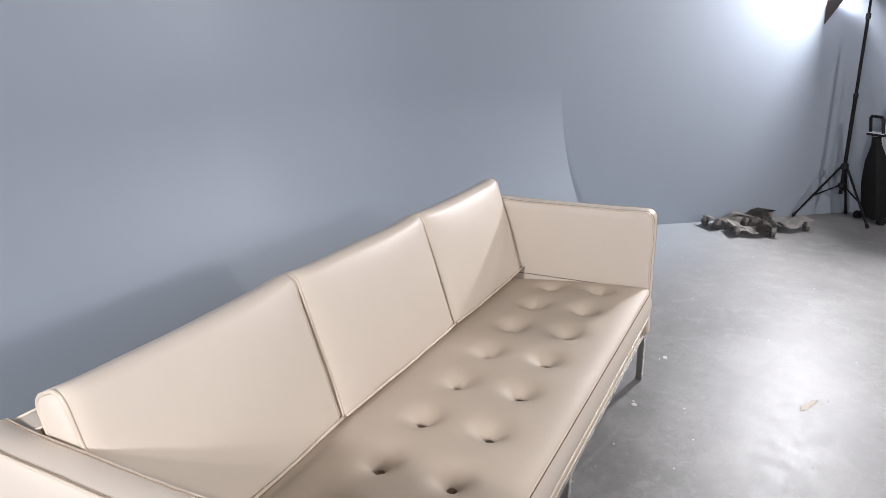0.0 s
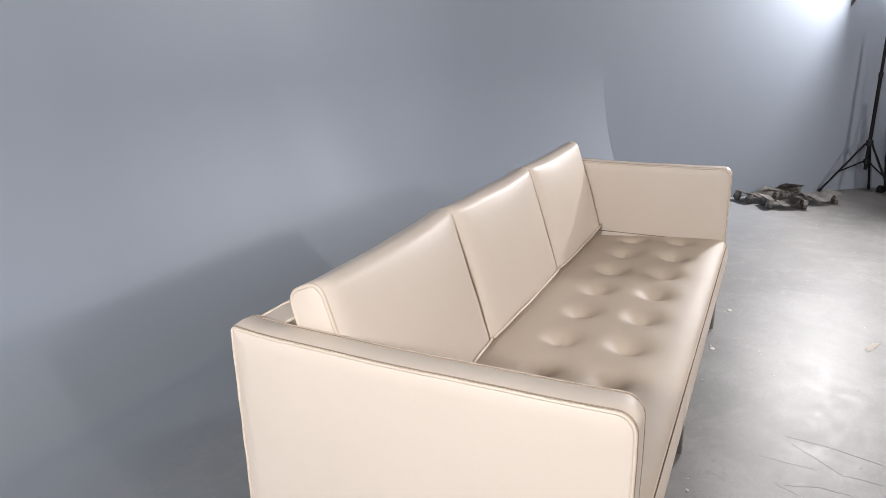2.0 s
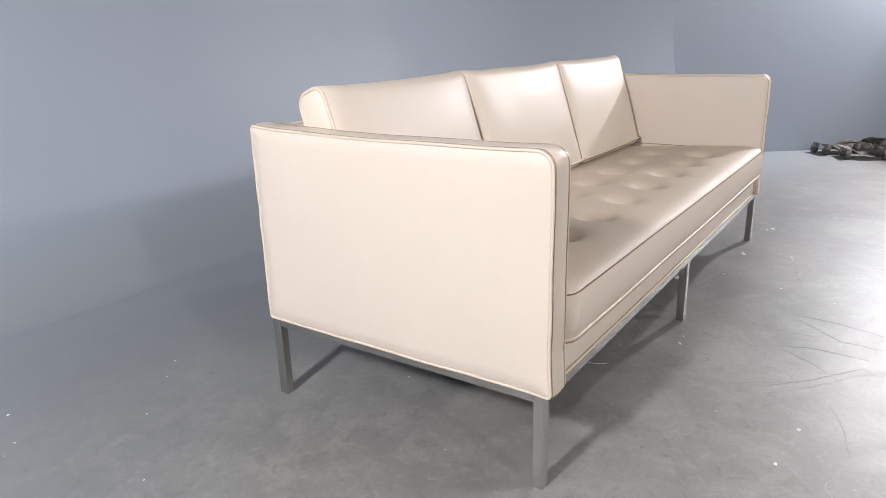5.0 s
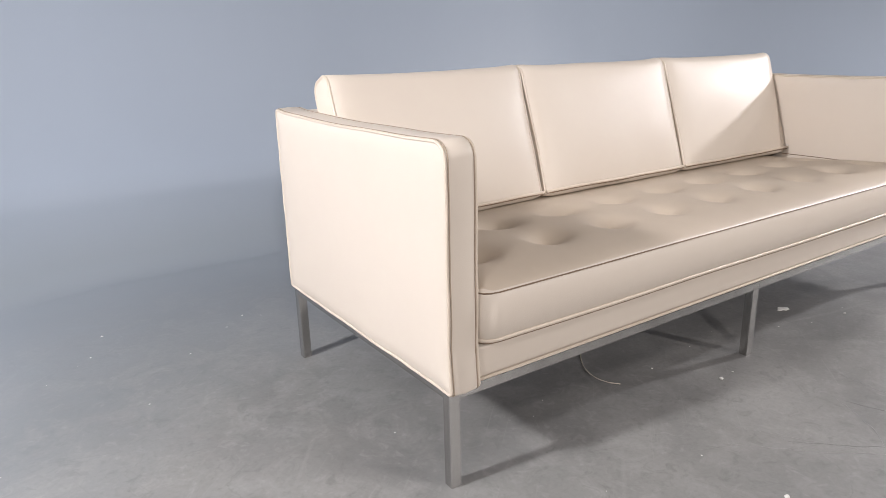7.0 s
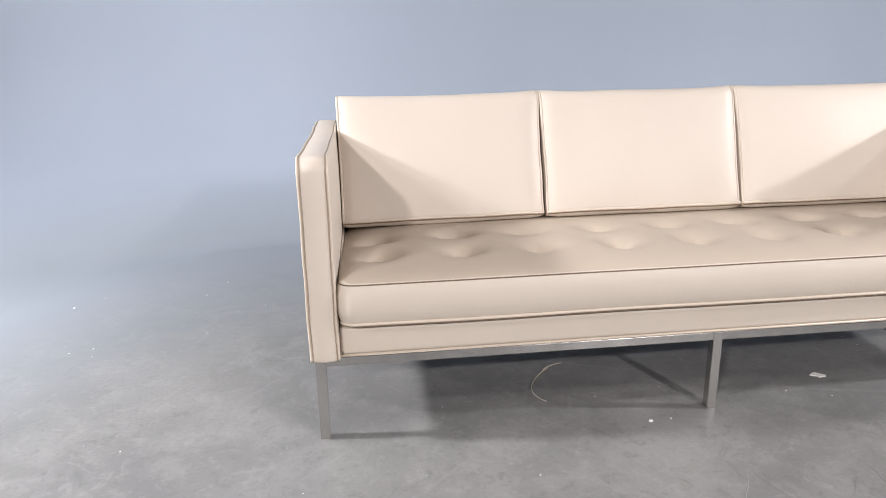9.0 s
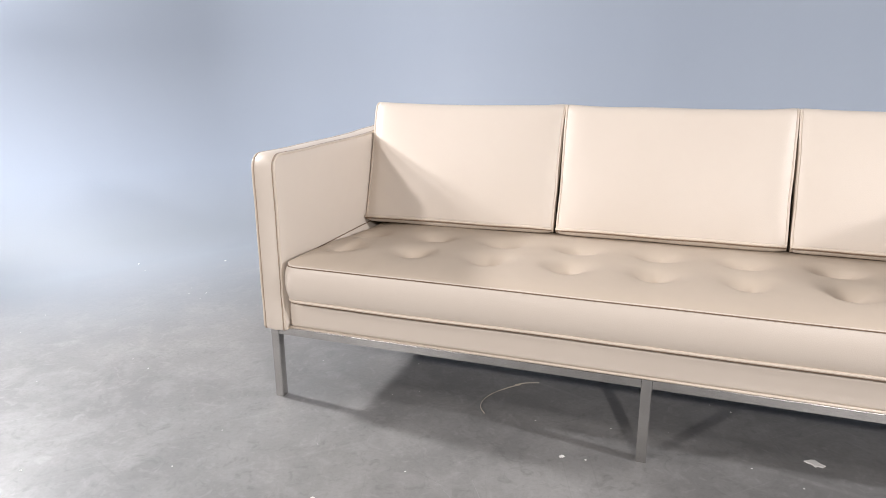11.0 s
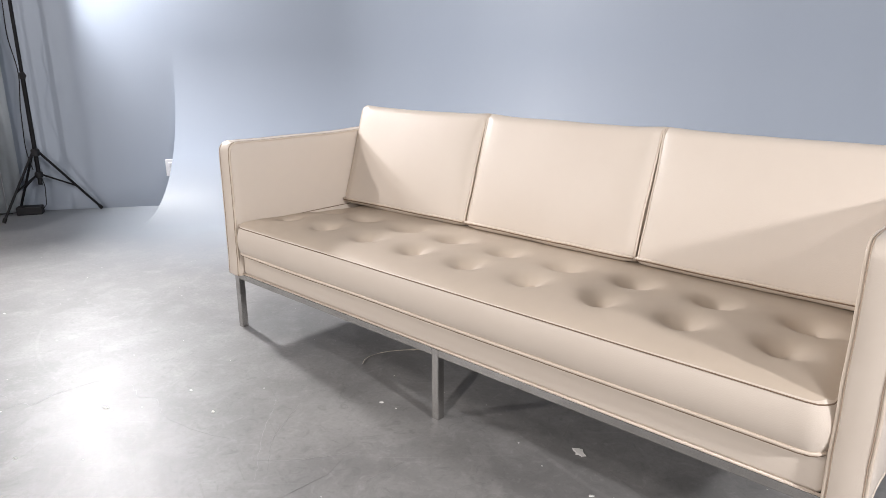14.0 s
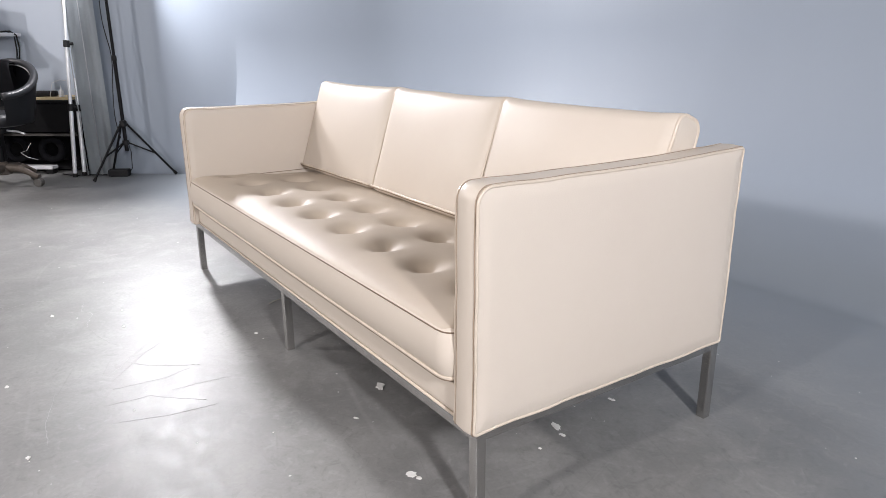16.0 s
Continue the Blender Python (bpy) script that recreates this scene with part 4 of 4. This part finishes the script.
def office_chair():
    root = thing("office_chair", "charcoal vinyl swivel tub chair on a worn brown star base", "chair", (-2.76, -0.655, 0), 53)
    base = part("star_base", lathe([(0.03, 0.085), (0.055, 0.09), (0.06, 0.13), (0.045, 0.165), (0.03, 0.18)], 18), BRONZE, root, "worn brown star base", smooth=40)
    for k in range(5):
        q = k * math.tau / 5 + 0.02
        d = Vector((math.cos(q), math.sin(q), 0))
        arch = [d * 0.04 + Vector((0, 0, 0.135)), d * 0.12 + Vector((0, 0, 0.132)), d * 0.18 + Vector((0, 0, 0.105)), d * 0.25 + Vector((0, 0, 0.068))]
        part("spoke", tube(arch, 0.02, 10, radii=[0.032, 0.027, 0.022, 0.017]), BRONZE, base, smooth=50)
        w = d * 0.25
        side = Vector((-d.y, d.x, 0)) * 0.022
        part("castor", tube([w - side + Vector((0, 0, 0.029)), w + side + Vector((0, 0, 0.029))], 0.029, 14), TREAD, base, smooth=40)
    part("gas_lift", lathe([(0.025, 0.17), (0.025, 0.29), (0.016, 0.292), (0.016, 0.40)], 14), BLACK, root, smooth=40)
    part("mechanism", box(-0.10, 0.10, -0.08, 0.08, 0.385, 0.43, 0.008), PLASTIC, root)
    lever = [(0.09, -0.02, 0.405), (0.20, -0.05, 0.40), (0.25, -0.06, 0.385)]
    part("lever", tube(lever, 0.007, 8), ALU, root, "pale height lever", smooth=60)
    part("seat", lathe([(0.17, 0.432), (0.220, 0.445), (0.230, 0.48), (0.216, 0.515), (0.14, 0.53), (0.02, 0.533)], 32), TUB, root, "charcoal round padded seat", smooth=60)
    bm = bmesh.new()
    cols = []
    for i in range(41):
        a = radians(-128 + 256 * i / 40)
        top = tub_rim(a)
        col = []
        for j in range(11):
            v = j / 10
            r = 0.245 + 0.060 * v ** 0.8
            col.append(bm.verts.new((r * math.sin(a), r * math.cos(a) * (0.98 + 0.08 * v), 0.45 + v * (top - 0.45))))
        cols.append(col)
    for p, q in zip(cols, cols[1:]):
        for j in range(10):
            bm.faces.new((p[j], q[j], q[j + 1], p[j + 1]))
    bmesh.ops.solidify(bm, geom=bm.faces[:], thickness=0.045)
    back = part("backrest", bm, TUB, root, "charcoal wrap-round backrest", smooth=60)
    rim = [(0.287 * math.sin(a), 0.287 * math.cos(a) * 1.06, tub_rim(a) - 0.002) for a in (radians(-128 + 256 * i / 40) for i in range(41))]
    part("rim", tube(rim, 0.026, 10), TUB, back, smooth=180)
    # silver line painted in for the highlight along the tub's rim
    rim_glint = [(0.266 * math.sin(a), 0.266 * math.cos(a) * 1.06, tub_rim(a) - 0.022) for a in (radians(-128 + 256 * i / 40) for i in range(41))]
    part("rim_glint", tube(rim_glint, 0.004, 6), SILVER, back, "pale line for the highlight on the rim", smooth=180)
    # a dark garment over the back
    coat = thing("jacket", "black jacket hanging over the back of the tub chair", "jacket")
    coat.matrix_world = root.matrix_world
    bm = bmesh.new()
    rows = []
    for j in range(15):
        v = j / 14
        if v < 0.25:
            y, z = 0.345 - 0.02 * v * 4, 0.68 + 0.185 * v * 4
        elif v < 0.38:
            u = (v - 0.25) / 0.13
            y, z = 0.325 - 0.115 * u, 0.865 + 0.02 * math.sin(math.pi * u)
        else:
            u = (v - 0.38) / 0.62
            y, z = 0.21 - 0.05 * u, 0.865 - 0.30 * u
        rows.append([bm.verts.new((-0.12 + 0.16 * v + w * 0.105 * (1 + 0.15 * math.sin(5 * v)), y + 0.012 * math.sin(9 * w + 4 * v) - 0.05 * (w - 0.2) ** 2, z - 0.02 * w * w)) for w in (-1, -0.6, -0.2, 0.2, 0.6, 1)])
    for p, q in zip(rows, rows[1:]):
        for k in range(5):
            bm.faces.new((p[k], p[k + 1], q[k + 1], q[k]))
    bmesh.ops.solidify(bm, geom=bm.faces[:], thickness=0.012)
    part("cloth", bm, MESHCLOTH, coat, smooth=180)
    curl = [(-2.70, -0.46, 0.30), (-2.72, -0.49, 0.25), (-2.74, -0.53, 0.235), (-2.73, -0.49, 0.20), (-2.69, -0.43, 0.18)]
    tagged(part("white_wire", tube(curl, 0.0018, 6), WHITE, smooth=180), "short white wire curled at the chair's base", "wire")


office_chair()

# ---- on the floor ----


def flake(name, x, y, size, aspect, turn, mat, label, category, seed):
    rng = random.Random(seed)
    bm = bmesh.new()
    n = 14
    ring = []
    for k in range(n):
        q = k * math.tau / n
        r = size / 2 * rng.uniform(0.6, 1.1)
        ring.append((r * math.cos(q), r * math.sin(q) * aspect))
    lo = [bm.verts.new((a, b, 0.0004)) for a, b in ring]
    hi = [bm.verts.new((a * 0.94, b * 0.94, 0.0004 + rng.uniform(0.0012, 0.003))) for a, b in ring]
    bm.faces.new(hi)
    for k in range(n):
        bm.faces.new((lo[k], lo[(k + 1) % n], hi[(k + 1) % n], hi[k]))
    ob = part(name, bm, mat)
    ob.matrix_world = pose(x, y, 0, 0, 0, turn)
    return tagged(ob, label, category, group=category + "s on the floor")


for k, (x, y, s, asp, turn) in enumerate((
        (1.428, 0.121, 0.042, 0.6, -25), (2.312, -0.064, 0.030, 0.6, 20), (2.285, -0.045, 0.016, 0.4, 10), (1.848, -0.028, 0.026, 0.8, 60),
        (1.870, -0.020, 0.016, 0.6, 10), (0.841, -0.051, 0.015, 0.7, 30), (0.252, -0.629, 0.022, 0.5, 15), (0.511, -0.424, 0.013, 0.7, 0),
        (0.340, -0.402, 0.010, 0.7, 0), (1.885, 0.398, 0.040, 0.45, -15), (1.925, 0.382, 0.018, 0.5, 25), (1.870, 0.625, 0.022, 0.4, 10),
        (1.549, -0.020, 0.012, 0.6, 40), (0.806, -0.796, 0.014, 0.7, 0), (1.261, -0.770, 0.014, 0.7, 0))):
    flake("paint_chip", x, y, s * 1.2, asp, turn, CHIP, "small white paint chip lying on the concrete", "paint chip", 40 + k)
flake("filler_patch", 2.118, -0.624, 0.160, 0.24, -24, BEIGE, "beige patch of filler worn into the concrete", "patch", 7)

for pts in (((0.655, 0.285), (0.630, 0.262), (0.588, 0.205), (0.572, 0.150), (0.580, 0.110), (0.600, 0.085)), ((0.705, 0.314), (0.665, 0.300), (0.640, 0.278))):
    line = [Vector((x, y, 0.0035)) for x, y in pts]
    for _ in range(3):          # cut the corners until the bends run smoothly
        line = [line[0], *(a.lerp(b, f) for a, b in zip(line, line[1:]) for f in (0.25, 0.75)), line[-1]]
    radii = [0.0016 + 0.0011 * noise.noise(Vector((p.x * 30, p.y * 30, 0))) for p in line]
    tagged(part("thread", tube(line, 0.0016, 6, radii=radii), THREAD, smooth=180),
           "loose pale thread lying on the floor under the sofa", "thread")


def scratch(bends, width, wander, mat, seed):
    """A thin groove through a few bends, tapering to its ends and wandering a little between them."""
    rng = random.Random(seed)
    line = []
    for (xa, ya), (xb, yb) in zip(bends, bends[1:]):
        steps = max(2, int(math.hypot(xb - xa, yb - ya) / 0.018))
        line += [Vector((xa + (xb - xa) * k / steps + rng.uniform(-wander, wander), ya + (yb - ya) * k / steps + rng.uniform(-wander, wander), 0.0006)) for k in range(steps)]
    line.append(Vector((*bends[-1], 0.0006)))
    bm = bmesh.new()
    sides = []
    for k, p in enumerate(line):
        d = (line[min(k + 1, len(line) - 1)] - line[max(k - 1, 0)]).normalized()
        taper = min(1.0, 4 * min(k, len(line) - 1 - k) / len(line) + 0.15)
        n = Vector((-d.y, d.x, 0)) * width * 0.33 * taper * rng.uniform(0.5, 1.3)
        sides.append((bm.verts.new(p + n), bm.verts.new(p - n)))
    for (a, b), (c, e) in zip(sides, sides[1:]):
        bm.faces.new((a, b, e, c))
    bmesh.ops.recalc_face_normals(bm, faces=bm.faces)
    bmesh.ops.solidify(bm, geom=bm.faces[:], thickness=0.0004)
    part("scratch", bm, mat, FLOOR)


scratch(((0.04, -0.84), (0.03, -0.79), (0.07, -0.775), (0.045, -0.70), (0.058, -0.56)), 0.0022, 0.006, GROOVE, 1)
scratch(((-0.18, -0.84), (-0.11, -0.82), (0.0, -0.805)), 0.0015, 0.004, GROOVE, 2)
scratch(((0.16, -0.51), (0.26, -0.53), (0.295, -0.50), (0.38, -0.52), (0.445, -0.535)), 0.0022, 0.006, GROOVE, 3)
scratch(((0.90, -0.53), (0.73, -0.40), (0.575, -0.24)), 0.0022, 0.003, GROOVE, 4)
scratch(((0.79, -0.43), (0.66, -0.216)), 0.0019, 0.003, GROOVE, 5)
scratch(((0.82, -0.48), (0.896, -0.417), (0.98, -0.28)), 0.0019, 0.003, GROOVE, 6)
scratch(((1.10, -0.39), (1.114, -0.213)), 0.0015, 0.003, GROOVE, 7)
scratch(((0.70, -0.32), (0.80, -0.417), (0.94, -0.528)), 0.0015, 0.002, DARKLINE, 8)
scratch(((0.683, -0.47), (0.59, -0.505), (0.46, -0.535)), 0.0015, 0.003, DARKLINE, 9)
scratch(((1.205, -0.57), (1.245, -0.434), (1.258, -0.307)), 0.0013, 0.001, DARKLINE, 10)
scratch(((1.0, -0.538), (1.011, -0.40), (0.982, -0.306)), 0.0011, 0.002, DARKLINE, 11)
scratch(((0.93, -0.68), (1.10, -0.72), (1.245, -0.725)), 0.0015, 0.002, GROOVE, 12)
scratch(((1.218, -0.327), (1.10, -0.458), (1.095, -0.576)), 0.0013, 0.003, DARKLINE, 13)


def specks():
    rng = random.Random(5)
    bm = bmesh.new()
    for _ in range(300):
        x, y = rng.uniform(-1.8, 4.2), rng.uniform(-2.6, 1.3)
        s = rng.uniform(0.0012, 0.004) * (1 if rng.random() < 0.9 else 1.8)
        a = rng.uniform(0, math.tau)
        ring = [bm.verts.new((x + s * math.cos(a + q) * rng.uniform(0.6, 1.2), y + s * math.sin(a + q) * rng.uniform(0.5, 1.1), 0.0008)) for q in (0, 1.3, 2.6, 3.9, 5.1)]
        tip = bm.verts.new((x, y, 0.0008 + s * 0.6))
        for k in range(5):
            bm.faces.new((ring[k], ring[(k + 1) % 5], tip))
    tagged(part("grit", bm, CHIP), "scattered pale grit and dust specks on the floor", "grit", kind="stuff")


specks()
